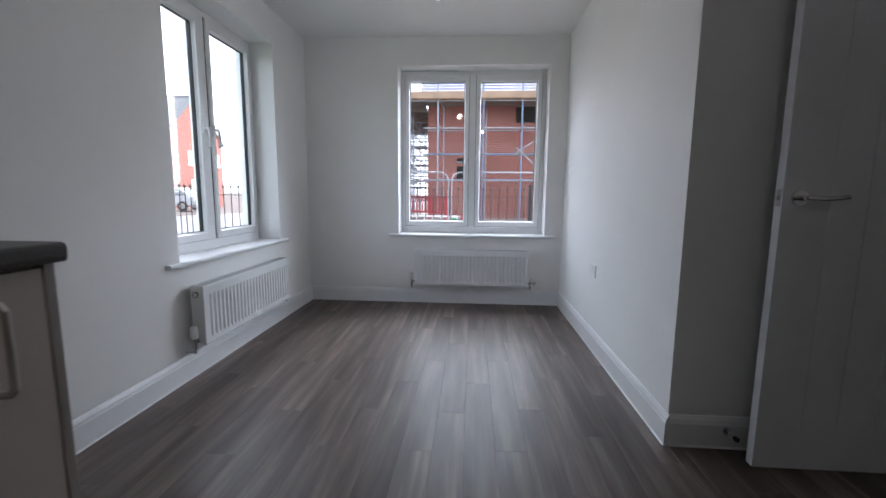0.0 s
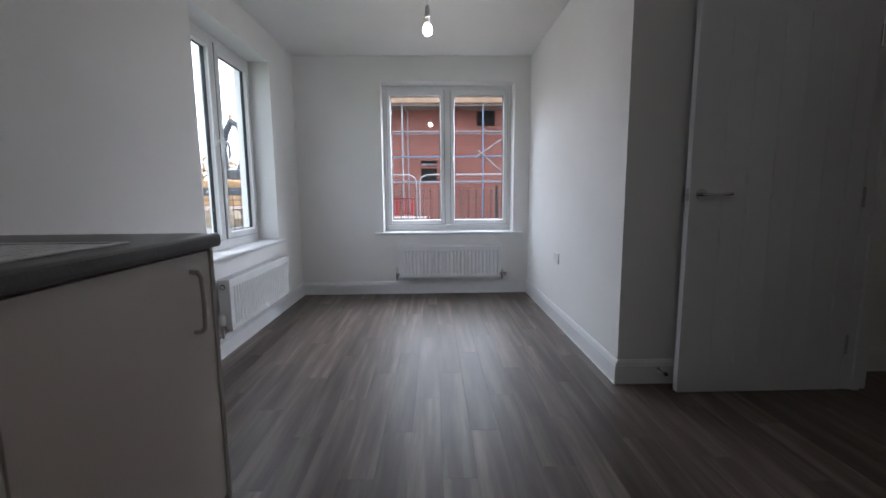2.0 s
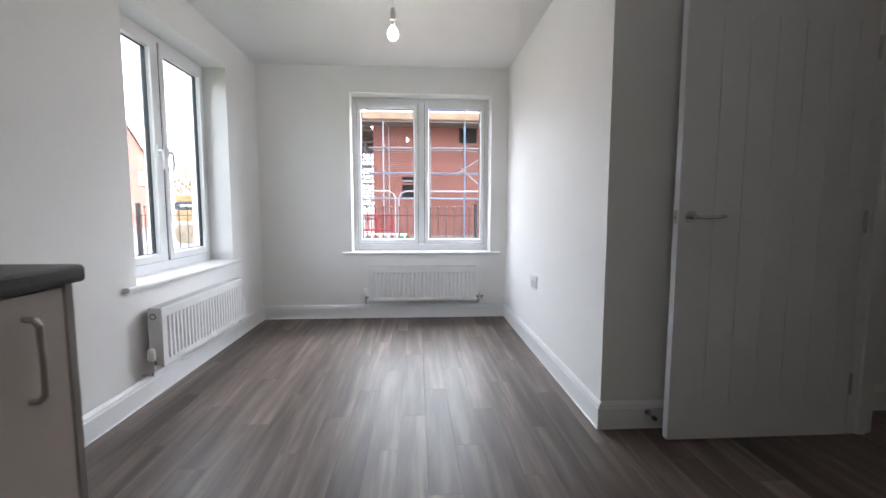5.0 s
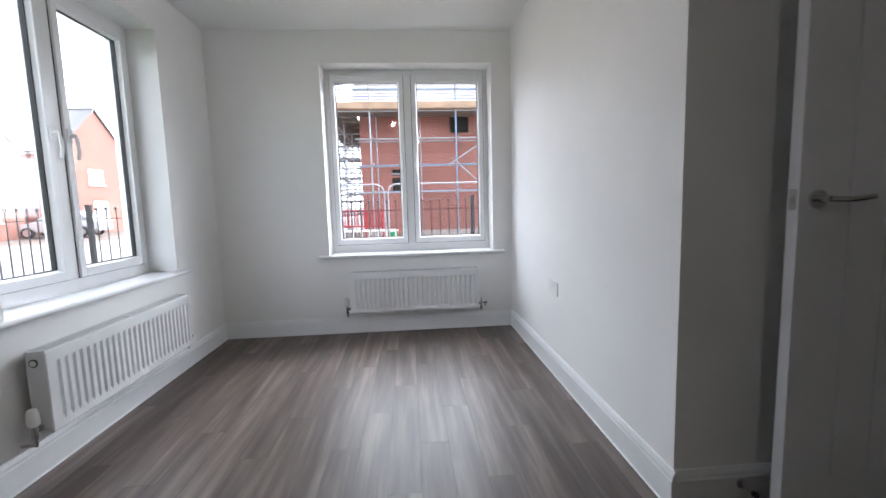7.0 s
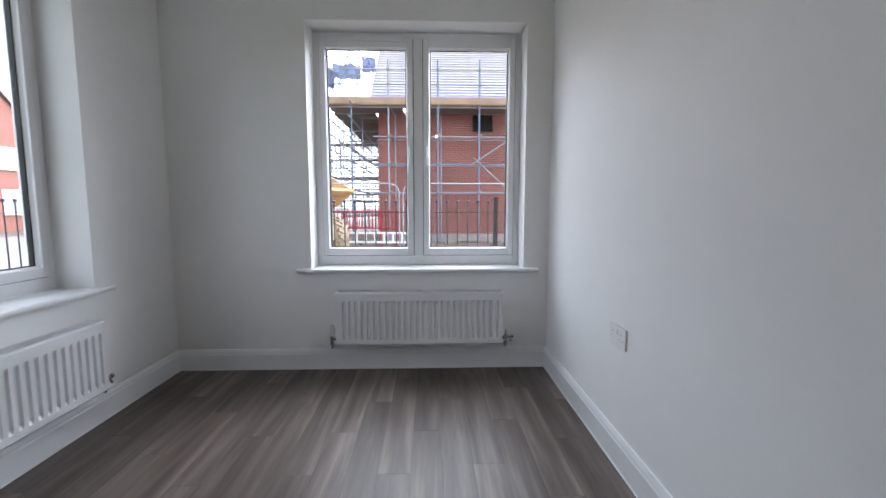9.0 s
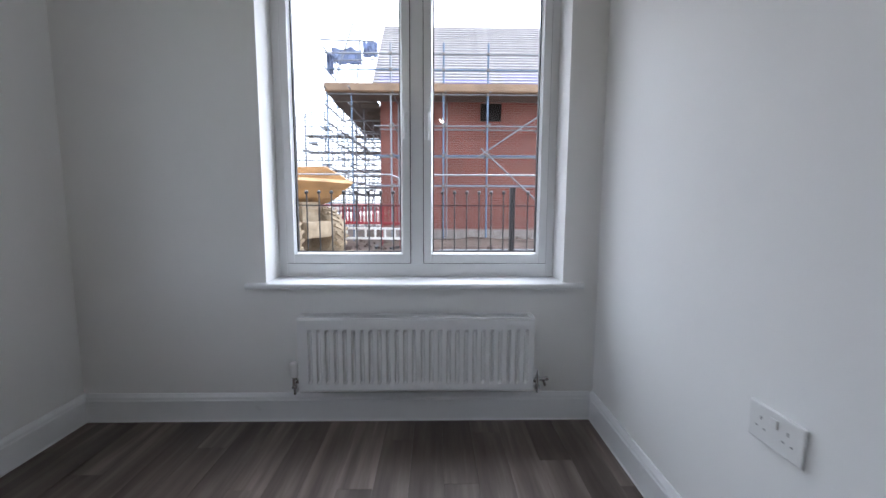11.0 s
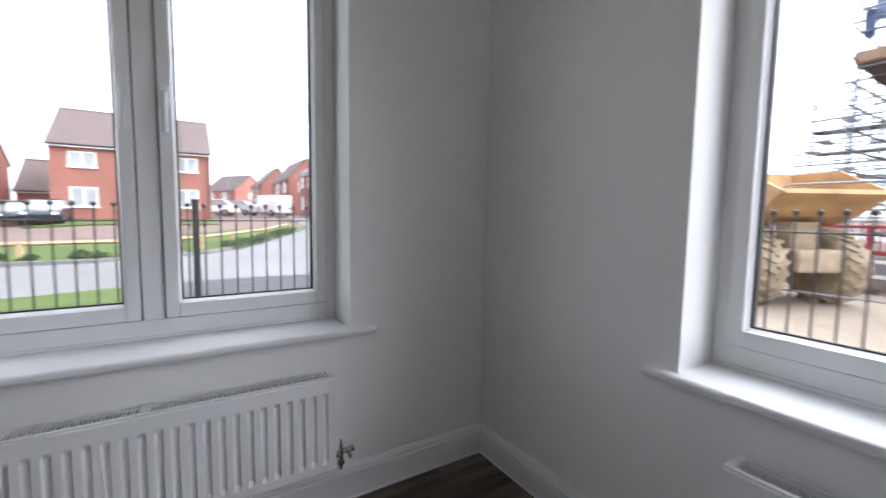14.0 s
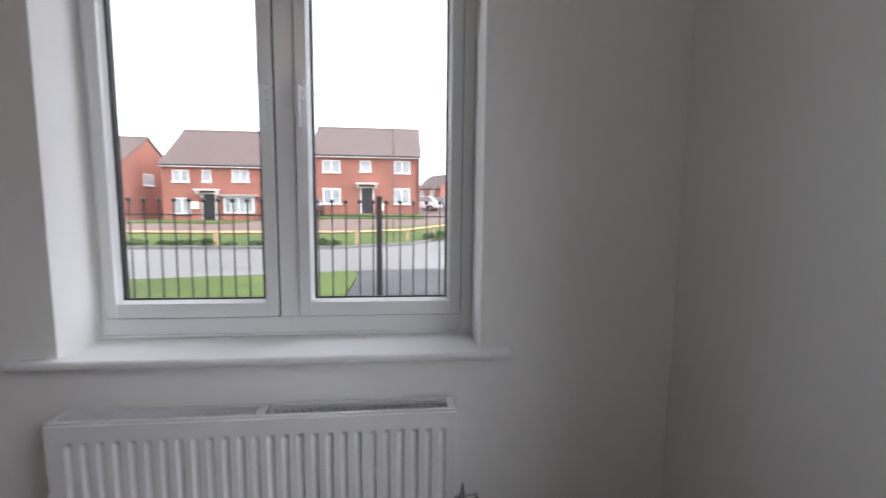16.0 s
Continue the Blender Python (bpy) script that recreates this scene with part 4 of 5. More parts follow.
# ---- outdoors: houses ----
def house(m, w, d, eave, ridge, brick, tile, label, openings, gable_open=(), door=None, bay=None):
    """Local axes: x along the front, front face at y=0 facing -y, ridge along x, ground at z=0."""
    h = thing("house", m, label, "house", "red brick houses")
    bm = bmesh.new()
    prof = [(0, -1.5), (d, -1.5), (d, eave), (d / 2, ridge - 0.08), (0, eave)]
    extrude(bm, prof, Matrix(((0, 0, 1, 0), (1, 0, 0, 0), (0, 1, 0, 0), (0, 0, 0, 1))), Matrix(((0, 0, 1, w), (1, 0, 0, 0), (0, 1, 0, 0), (0, 0, 0, 1))))
    part("wall", bm, brick, h)
    slope = (ridge - eave) / (d / 2)
    for s in (0, 1):
        bm = bmesh.new()
        o = 0.32
        y0, z0, y1, z1 = (-o, eave - o * slope, d / 2, ridge)
        if s:
            y0, y1 = d + o, d / 2
        prof = [(y0, z0), (y1, z1), (y1, z1 + 0.12), (y0, z0 + 0.10)]
        extrude(bm, prof, Matrix(((0, 0, 1, -0.12), (1, 0, 0, 0), (0, 1, 0, 0), (0, 0, 0, 1))), Matrix(((0, 0, 1, w + 0.12), (1, 0, 0, 0), (0, 1, 0, 0), (0, 0, 0, 1))))
        part("roof", bm, tile, h)
    part("ridge_tiles", tube(bmesh.new(), (-0.1, d / 2, ridge + 0.07), (w + 0.1, d / 2, ridge + 0.07), 0.11, 8), tile, h)
    part("fascia", boxes((-0.05, w + 0.05, -0.34, -0.31, eave - 0.34, eave - 0.16)), BLOCKGREY, h, "white fascia board")
    part("gutter", tube(bmesh.new(), (-0.06, -0.38, eave - 0.2), (w + 0.06, -0.38, eave - 0.2), 0.055, 8), IRON, h, "black gutter")
    part("downpipe", pipe(bmesh.new(), [(w - 0.15, -0.36, eave - 0.2), (w - 0.15, -0.07, eave - 0.55), (w - 0.15, -0.07, 0)], 0.038, 8), IRON, h, "black downpipe")

    def opening(x0, x1, z0, z1, mm, lights=2):
        wn_ = part("window", boxes((x0, x0 + 0.07, -0.03, 0.05, z0, z1), (x1 - 0.07, x1, -0.03, 0.05, z0, z1), (x0, x1, -0.029, 0.05, z0, z0 + 0.07), (x0, x1, -0.029, 0.05, z1 - 0.07, z1),
                                    *[(x0 + (x1 - x0) * k / lights - 0.05, x0 + (x1 - x0) * k / lights + 0.05, -0.028, 0.05, z0 + 0.07, z1 - 0.07) for k in range(1, lights)]), BLOCKGREY, h, at=mm)
        part("pane", boxes((x0 + 0.06, x1 - 0.06, -0.012, 0.02, z0 + 0.06, z1 - 0.06)), FARGLASS, wn_)
        part("sill", boxes((x0 - 0.08, x1 + 0.08, -0.11, 0.0, z0 - 0.09, z0 - 0.001)), BLOCKGREY, wn_)
        part("lintel", boxes((x0 - 0.1, x1 + 0.1, -0.018, 0.0, z1 + 0.001, z1 + 0.16)), brick, wn_)
    for o in openings:
        opening(*o[:4], Matrix.Identity(4), o[4] if len(o) > 4 else 2)
    side = Matrix.Translation((w, 0, 0)) @ Matrix.Rotation(radians(90), 4, "Z")
    for o in gable_open:
        opening(*o[:4], side, o[4] if len(o) > 4 else 2)
    if door:
        x = door
        dr = part("door", boxes((x, x + 0.95, -0.02, 0.04, 0.05, 2.15)), DOORBLACK, h, "black front door")
        part("frame", boxes((x - 0.1, x, -0.05, 0.05, 0.0, 2.25), (x + 0.95, x + 1.05, -0.05, 0.05, 0.0, 2.25), (x, x + 0.95, -0.05, 0.05, 2.15, 2.25)), BLOCKGREY, dr)
        part("canopy", boxes((x - 0.4, x + 1.35, -0.75, 0.0, 2.42, 2.54), (x - 0.3, x - 0.22, -0.6, 0.0, 2.1, 2.42), (x + 1.17, x + 1.25, -0.6, 0.0, 2.1, 2.42), bevel=0.01), BLOCKGREY, h, "white door canopy")
    if bay:
        x0, x1 = bay
        b = part("bay_window", boxes((x0, x1, -0.6, 0.0, 0.0, 0.62)), brick, h)
        part("frame", boxes(*[(x0 + (x1 - x0) * k / 4 - 0.05 + (0.05 if k == 0 else -0.05 if k == 4 else 0), x0 + (x1 - x0) * k / 4 + 0.05 + (0.05 if k == 0 else -0.05 if k == 4 else 0), -0.6, -0.52, 0.62, 1.95) for k in range(5)], (x0, x1, -0.62, -0.5, 0.62, 0.70), (x0, x1, -0.61, -0.5, 1.87, 1.95)), BLOCKGREY, b)
        part("pane", boxes((x0 + 0.02, x1 - 0.02, -0.57, -0.02, 0.68, 1.9)), FARGLASS, b)
        part("roof", boxes((x0 - 0.25, x1 + 0.25, -0.85, 0.0, 1.95, 2.12), bevel=0.03), GREYTRIM, b, "grey bay roof")
    return h


def street_pose(x, y, z, turn):
    return Matrix.Translation((x, y, z)) @ Matrix.Rotation(radians(turn), 4, "Z")


EAST = 90   # a front that faces east, with local x running north
house(street_pose(-36, -4.3, 0.40, EAST), 9.0, 8.2, 4.95, 7.65, BRICK_B, TILE_BROWN, "red brick detached house with a brown tiled roof",
      [(0.95, 2.4, 3.40, 4.38), (4.02, 4.92, 3.50, 4.40, 1), (6.85, 8.2, 3.42, 4.42), (0.95, 2.4, 0.80, 2.08), (6.8, 8.2, 0.85, 2.14)], [], 4.12)
house(street_pose(-36, -16.0, -0.28, EAST), 7.85, 8.2, 4.62, 7.75, BRICK_B, TILE_BROWN, "red brick detached house with a white bay window",
      [(0.85, 2.1, 3.12, 4.06), (3.12, 3.8, 3.15, 4.1, 1), (5.44, 6.75, 3.18, 4.15), (0.83, 2.1, 0.5, 1.82)], [], 3.1, (4.93, 7.25))
for hy in (1.4, -13.5):
    mb = thing("meter_box", Matrix.Translation((-35.99, hy, 0.95)), "white utility meter box on a brick house wall", "meter box", "meter boxes")
    part("lid", boxes((0.0, 0.12, -0.28, 0.28, -0.3, 0.3), bevel=0.02), BLOCKGREY, mb)
house(street_pose(-36, -28.0, -0.35, EAST), 8.8, 8.2, 4.5, 7.1, BRICK_B, TILE_BROWN, "red brick house at the far end of a row", [(1, 2.4, 3.0, 4.0), (6, 7.4, 3.0, 4.0)], [(3.2, 4.6, 3.0, 4.0)], 3.6)
house(street_pose(-43, -7.6, -0.1, EAST), 3.4, 6.0, 2.6, 4.9, BRICK_B, TILE_BROWN, "low red brick garage with a brown tiled roof", [], [])
house(street_pose(-50, 14.4, 0.55, 0), 12.0, 8.0, 4.75, 8.0, BRICK, TILE_GREY, "red brick terraced house with a grey slate roof",
      [(1, 2, 3.2, 4.4), (4, 5, 3.2, 4.4), (7, 8, 3.2, 4.4), (10.0, 10.9, 3.2, 4.4), (1, 2, 0.8, 2.1), (7, 8, 0.8, 2.1)], [], 9.6)
house(street_pose(-66, 14.2, 0.6, 0), 11.0, 4.6, 4.7, 7.1, BRICK_B, TILE_BROWN, "red brick house seen across the estate road", [(3.0, 5.0, 3.0, 4.2), (8.0, 9.4, 3.0, 4.2)], [(1.2, 3.2, 3.0, 4.2)], 6.0)
house(street_pose(-80, 13.2, 0.6, 0), 10.0, 5.0, 4.7, 7.1, BRICK_B, TILE_BROWN, "distant red brick house with a brown roof", [(1, 2.4, 3.0, 4.2), (5, 6.4, 3.0, 4.2)], [(3.0, 5.0, 3.0, 4.2)], 3.4)
house(street_pose(-98, 7.0, 0.4, 30), 9.0, 7.0, 4.9, 7.6, BRICK_B, TILE_BROWN, "distant red brick house with a brown roof", [(1, 2.4, 3.0, 4.2), (5, 6.4, 3.0, 4.2)], [(3.0, 5.0, 3.0, 4.2)], 3.4)
house(street_pose(-33.5, 29.4, -0.1, 0), 11.5, 6.6, 5.4, 8.5, BRICK_B, TILE_GREY, "red brick corner house with a grey tiled roof", [(2, 3.4, 3.2, 4.3), (7, 8.4, 3.2, 4.3), (7, 8.4, 0.9, 2.1)], [(2.2, 3.6, 3.25, 4.3), (2.4, 3.8, 0.85, 2.1), (5.3, 6.2, 3.3, 4.3, 1)], 4.6)
house(street_pose(-33.0, 19.8, -0.1, 0), 11.0, 6.6, 5.0, 8.0, BRICK_B, TILE_BROWN, "red brick house with a gable to the road", [(7, 8.4, 3.2, 4.3), (7, 8.4, 0.9, 2.1)], [(0.9, 2.3, 3.2, 4.3), (4.0, 5.2, 3.2, 4.3), (0.9, 2.3, 0.85, 2.1), (4.0, 5.2, 0.85, 2.1)], 4.6)


# ---- outdoors: the building under scaffold ----
def site_building():
    x0, x1, y0, y1, eave, ridge = -1.60, 7.8, 16.2, 24.2, 4.66, 8.2
    b = thing("brick_building", Matrix.Identity(4), "red brick house under construction with bare roof battens", "building")
    holes = [(-0.50, 0.12, 1.52, 2.38), (1.68, 2.38, 3.68, 4.27)]
    zs = [-0.6, 1.52, 2.38, 3.68, 4.27, eave]
    bm = bmesh.new()
    for za, zb in zip(zs, zs[1:]):
        cuts = [h for h in holes if h[2] <= za + 1e-4 and h[3] >= zb - 1e-4]
        x = x0
        for h in cuts:
            box(bm, x, h[0], y0, y0 + 0.3, za, zb)
            x = h[1]
        box(bm, x, x1, y0, y0 + 0.3, za, zb)
    part("front_wall", bm, BRICK, b)
    bm = bmesh.new()
    prof = [(y0 + 0.3, -0.6), (y1, -0.6), (y1, eave), ((y0 + y1) / 2, ridge - 0.1), (y0 + 0.3, eave + 0.18)]
    for xa in (x0, x1 - 0.3):
        extrude(bm, prof, Matrix(((0, 0, 1, xa), (1, 0, 0, 0), (0, 1, 0, 0), (0, 0, 0, 1))), Matrix(((0, 0, 1, xa + 0.3), (1, 0, 0, 0), (0, 1, 0, 0), (0, 0, 0, 1))))
    box(bm, x0, x1, y1 - 0.01, y1 + 0.3, -0.6, eave)
    part("gable_wall", bm, BRICK, b)
    # near-black panels fill the holes, painting the shade of the unlit inside
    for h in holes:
        part("opening", boxes((h[0] + 0.001, h[1] - 0.001, y0 + 0.1, y0 + 0.2, h[2] + 0.001, h[3] - 0.001)), OPENING_SHADE, b, "near-black panel standing in for the shade inside an unglazed opening")
    part("cross_bar", boxes((holes[0][0], holes[0][1], y0 + 0.05, y0 + 0.09, 2.20, 2.26)), GALV, b)
    part("plinth_course", boxes((x0 - 0.004, x1, y0 - 0.012, y0 - 0.001, -0.6, 0.12)), plain("pale_render", (0.36, 0.32, 0.29), 0.9, vary=0.2), b, "pale mortar-splashed base course")
    part("string_course", boxes((x0 - 0.003, x1, y0 - 0.010, y0 - 0.0005, 2.08, 2.16)), BRICK_B, b, "band of projecting lighter bricks")
    ym = (y0 + y1) / 2
    slope = (ridge - eave) / (ym - y0)
    def roof_pt(s):
        return y0 - 0.35 + s * (ym - y0 + 0.35), eave - 0.35 * slope + s * (ridge - eave + 0.35 * slope)
    prof = [roof_pt(0), roof_pt(1), (ym, ridge - 0.2), (y0 - 0.35, eave - 0.35 * slope - 0.12)]
    bm = extrude(bmesh.new(), prof, Matrix(((0, 0, 1, x0 - 0.3), (1, 0, 0, 0), (0, 1, 0, 0), (0, 0, 0, 1))), Matrix(((0, 0, 1, x1 + 0.3), (1, 0, 0, 0), (0, 1, 0, 0), (0, 0, 0, 1))))
    part("roof_membrane", bm, UNDERLAY, b, "grey roofing underlay")
    prof = [(ym, ridge), (y1 + 0.4, eave - 0.4 * slope), (y1 + 0.4, eave - 0.4 * slope - 0.15), (ym, ridge - 0.2)]
    bm = extrude(bmesh.new(), prof, Matrix(((0, 0, 1, x0 - 0.3), (1, 0, 0, 0), (0, 1, 0, 0), (0, 0, 0, 1))), Matrix(((0, 0, 1, x1 + 0.3), (1, 0, 0, 0), (0, 1, 0, 0), (0, 0, 0, 1))))
    part("back_slope", bm, TILE_GREY, b)
    n = 27
    a = math.atan2(ridge - eave, ym - y0)
    for i in range(n):
        y, z = roof_pt((i + 0.5) / n)
        bm = boxes((x0 - 0.3, x1 + 0.3, -0.028, 0.028, 0.012, 0.040))
        part("batten", bm, BOARD_PALE, b, at=Matrix.Translation((0, y, z)) @ Matrix.Rotation(a, 4, "X"))
    for xa, xb, f in ((-1.7, -0.3, 0.16), (0.5, 2.1, 0.13), (2.5, 3.7, 0.2), (4.0, 6.0, 0.14)):
        part("membrane_sheet", boxes((xa, xb, -0.5, 0.5, 0.002, 0.009)), MEMBRANE, b, "purple-blue breather membrane", at=Matrix.Translation((0, *roof_pt(f))) @ Matrix.Rotation(a, 4, "X"))
    return b


BOARD_PALE = plain("roof_batten", (0.42, 0.385, 0.36), 0.8, vary=0.2)
site_building()


COUPLER = plain("rusty_coupler", (0.20, 0.185, 0.17), 0.6, 0.3, vary=0.3)


def scaffold():
    s = thing("scaffold", Matrix.Identity(4), "galvanised tube scaffold with boarded lift round the brick house", "scaffold")
    yf, yb = 14.75, 15.75
    r = 0.0242
    ups = [-1.10, 0.44, 1.74, 3.4, 5.2]
    for i, x in enumerate(ups):
        part("standard", tube(bmesh.new(), (x, yf, -0.2), (x, yf, 5.6), r * 1.25, 8), BLUE if i in (1, 2) else GALV, s)
        part("standard", tube(bmesh.new(), (x + 0.13, yb, -0.2), (x + 0.13, yb, 4.5), r, 8), GALV, s)
        part("base_plate", boxes((x - 0.2, x + 0.2, yf - 0.12, yf + 0.12, -0.21, -0.16)), DARKBOARD, s)
    for i, z in enumerate((1.50, 2.40, 3.26, 4.16, 4.85, 5.3)):
        for y in (yf, yb) if z < 4.5 else (yf,):
            part("ledger", tube(bmesh.new(), (-3.0 if z > 4 else -1.6, y, z + (0.06 if y == yb else 0)), (6.2, y, z + (0.06 if y == yb else 0)), r, 8), (BLUE if (i + (y == yb)) % 3 == 1 else GALV), s)
        for x in ups:
            bmx = bmesh.new()
            box(bmx, x - 0.05, x + 0.05, yf - 0.05, yf + 0.05, z - 0.045, z + 0.045, 0.012)
            part("coupler", bmx, COUPLER, s)
            if z < 4.5:
                part("transom", tube(bmesh.new(), (x + 0.06, yf - 0.15, z + 0.05), (x + 0.06, yb + 0.3, z + 0.05), r, 8), GALV, s)
    part("brace", tube(bmesh.new(), (1.45, yf - 0.06, 2.35), (4.3, yf - 0.06, 4.25), r, 8), GALV, s)
    part("brace", tube(bmesh.new(), (1.55, yf - 0.06, 2.62), (3.5, yf - 0.06, 0.85), r, 8), GALV, s)
    for k in range(5):
        y = yf - 0.1 + k * 0.235
        part("board", boxes((-3.0, 6.4, y, y + 0.225, 4.20, 4.238), bevel=0.004), DARKBOARD if k else BOARD, s)
    part("toe_board", boxes((-3.0, 6.4, yf - 0.16, yf - 0.122, 4.22, 4.43), bevel=0.003), BOARD, s, "orange-brown toe board")
    # the return along the gable side
    for j, y in enumerate((14.75, 16.9, 19.1, 21.3)):
        for x in (-2.25, -2.95):
            part("standard", tube(bmesh.new(), (x, y, -0.2), (x, y, 5.8 if x < -3 else 4.5), r, 8), BLUE if (j + (x < -3)) % 3 == 0 else GALV, s)
    for z in (0.75, 1.3, 1.62, 2.05, 2.49, 2.9, 3.36, 3.8, 4.26):
        for x in (-2.25, -2.95):
            part("ledger", tube(bmesh.new(), (x, 14.3, z), (x, 23.0, z), r, 8), GALV, s)
        part("transom", tube(bmesh.new(), (-3.2, 16.9, z), (-1.7, 16.9, z), r, 8), GALV, s)
        part("transom", tube(bmesh.new(), (-3.2, 19.1, z), (-1.7, 19.1, z), r, 8), GALV, s)
        part("transom", tube(bmesh.new(), (-3.2, 21.3, z), (-1.7, 21.3, z), r, 8), GALV, s)
    for k in range(6):
        x = -3.05 + k * 0.235
        part("board", boxes((x, x + 0.225, 15.9, 23.2, 4.19, 4.228), bevel=0.004), DARKBOARD, s)
    for y in (16.0, 17.2, 18.4, 19.6, 20.8):
        part("soffit_joist", boxes((-2.2, -1.6, y, y + 0.05, 4.04, 4.17)), DARKBOARD, s)
    # guard rails, blue nets and the loading tower
    for z in (4.85, 5.35):
        part("guard_rail", tube(bmesh.new(), (-2.95, 14.3, z), (-2.95, 23, z), r, 8), GALV, s)
    for x0, x1, z0, z1, y in ((-2.9, -2.0, 5.15, 5.6, 15.2), (-2.95, -2.75, 4.75, 5.3, 14.8), (-2.0, -1.55, 5.4, 5.85, 15.4)):
        bmn = bmesh.new()
        nx, nz = 9, 6
        g = [[bmn.verts.new((x0 + (x1 - x0) * i / nx, y + 0.12 * noise.noise((i * 0.8, k * 0.9, x0 * 3)), z0 + (z1 - z0) * k / nz + 0.12 * noise.noise((i * 0.6, k * 0.5, x0 * 7)))) for k in range(nz + 1)] for i in range(nx + 1)]
        for i in range(nx):
            for k in range(nz):
                bmn.faces.new((g[i][k], g[i + 1][k], g[i + 1][k + 1], g[i][k + 1]))
        bmesh.ops.solidify(bmn, geom=bmn.faces, thickness=0.01)
        part("debris_net", bmn, NETTING, s, "sagging blue debris netting")
    for a, b in (((-2.9, 15.2, 4.4), (-2.25, 15.2, 6.3)), ((-2.2, 15.3, 4.4), (-2.05, 15.3, 6.1)), ((-3.2, 15, 5.15), (-1.6, 15, 5.2)), ((-3.2, 15, 5.75), (-1.6, 15, 5.72))):
        part("loading_post", tube(bmesh.new(), a, b, r, 8), GALV, s)
    # the far run of scaffold beyond the gable, stepping down to its open end
    tops = {-7.1: 4.3, -6.4: 6.5, -5.6: 6.5, -4.8: 6.2, -4.0: 5.4, -3.2: 5.0}
    for x, zt in tops.items():
        for y in (24.0, 25.0):
            part("standard", tube(bmesh.new(), (x, y, -0.2), (x, y, zt), r, 6), BLUE if round(x * 10) % 3 == 0 else GALV, s)
    for i in range(19):
        z = 0.8 + i * 0.31
        xa = -7.3 if z < 4.2 else -6.55
        xb = -2.0 if z < 4.9 else -4.6
        for y in (24.0, 25.0):
            part("ledger", tube(bmesh.new(), (xa, y, z), (xb, y, z + 0.03 * (i % 2)), r, 6), BLUE if i % 5 == 1 else GALV, s)
    for k in range(5):
        part("brace", tube(bmesh.new(), (-6.4 + k * 0.8, 23.9, 0.6 + 0.3 * (k % 2)), (-5.6 + k * 0.8, 23.9, 3.2), r, 6), GALV, s)
        part("brace", tube(bmesh.new(), (-5.6 + k * 0.6, 23.9, 3.2), (-6.4 + k * 0.6, 23.9, 5.6 - 0.3 * k), r, 6), GALV, s)
    for z in (1.6, 2.6, 3.6, 4.4):
        part("board", boxes((-6.5, -2.2, 24.1, 24.9, z, z + 0.04)), DARKBOARD, s)
    # stair tower beyond
    for x in (-5.6, -4.4, -3.7):
        for y in (20.0, 21.2):
            part("tower_post", tube(bmesh.new(), (x, y, -0.2), (x, y, 4.9 if x < -4 else 3.9), r, 8), GALV, s)
    for i in range(13):
        z = 0.3 + i * 0.35
        part("tower_rail", tube(bmesh.new(), (-5.7, 20.0, z), (-3.4, 20.0, z + (0.12 if i % 3 == 0 else 0)), r * 0.8, 6), GALV, s)
    for z in (0.2, 1.7, 3.2):
        part("tower_stair", boxes((-5.5, -5.2, 20.2, 21.0, z, z + 0.05), (-5.2, -4.9, 20.2, 21.0, z + 0.3, z + 0.35), (-4.9, -4.6, 20.2, 21.0, z + 0.6, z + 0.65), (-4.6, -4.3, 20.2, 21.0, z + 0.9, z + 0.95)), GALV, s)


scaffold()


# ---- outdoors: machines and clutter on the site ----
def wheel_mesh(r, w):
    bm = bmesh.new()
    n = 22
    prof = [(r * 0.52, -w / 2), (r * 0.86, -w / 2), (r * 0.97, -w * 0.38), (r, -w * 0.2), (r, w * 0.2), (r * 0.97, w * 0.38), (r * 0.86, w / 2), (r * 0.52, w / 2)]
    lathe(bm, prof, n, Matrix.Rotation(radians(90), 4, "X"))
    for i in range(n):
        for s in (-1, 1):
            a = 2 * math.pi * (i + (0.5 if s > 0 else 0)) / n
            m = Matrix.Rotation(a, 4, "Y") @ Matrix.Translation((r, s * w * 0.22, 0)) @ Matrix.Rotation(s * 0.5, 4, "X")
            bmesh.ops.create_cube(bm, size=1, matrix=m @ Matrix.Diagonal((0.06, w * 0.44, 0.055, 1)))
    return bm


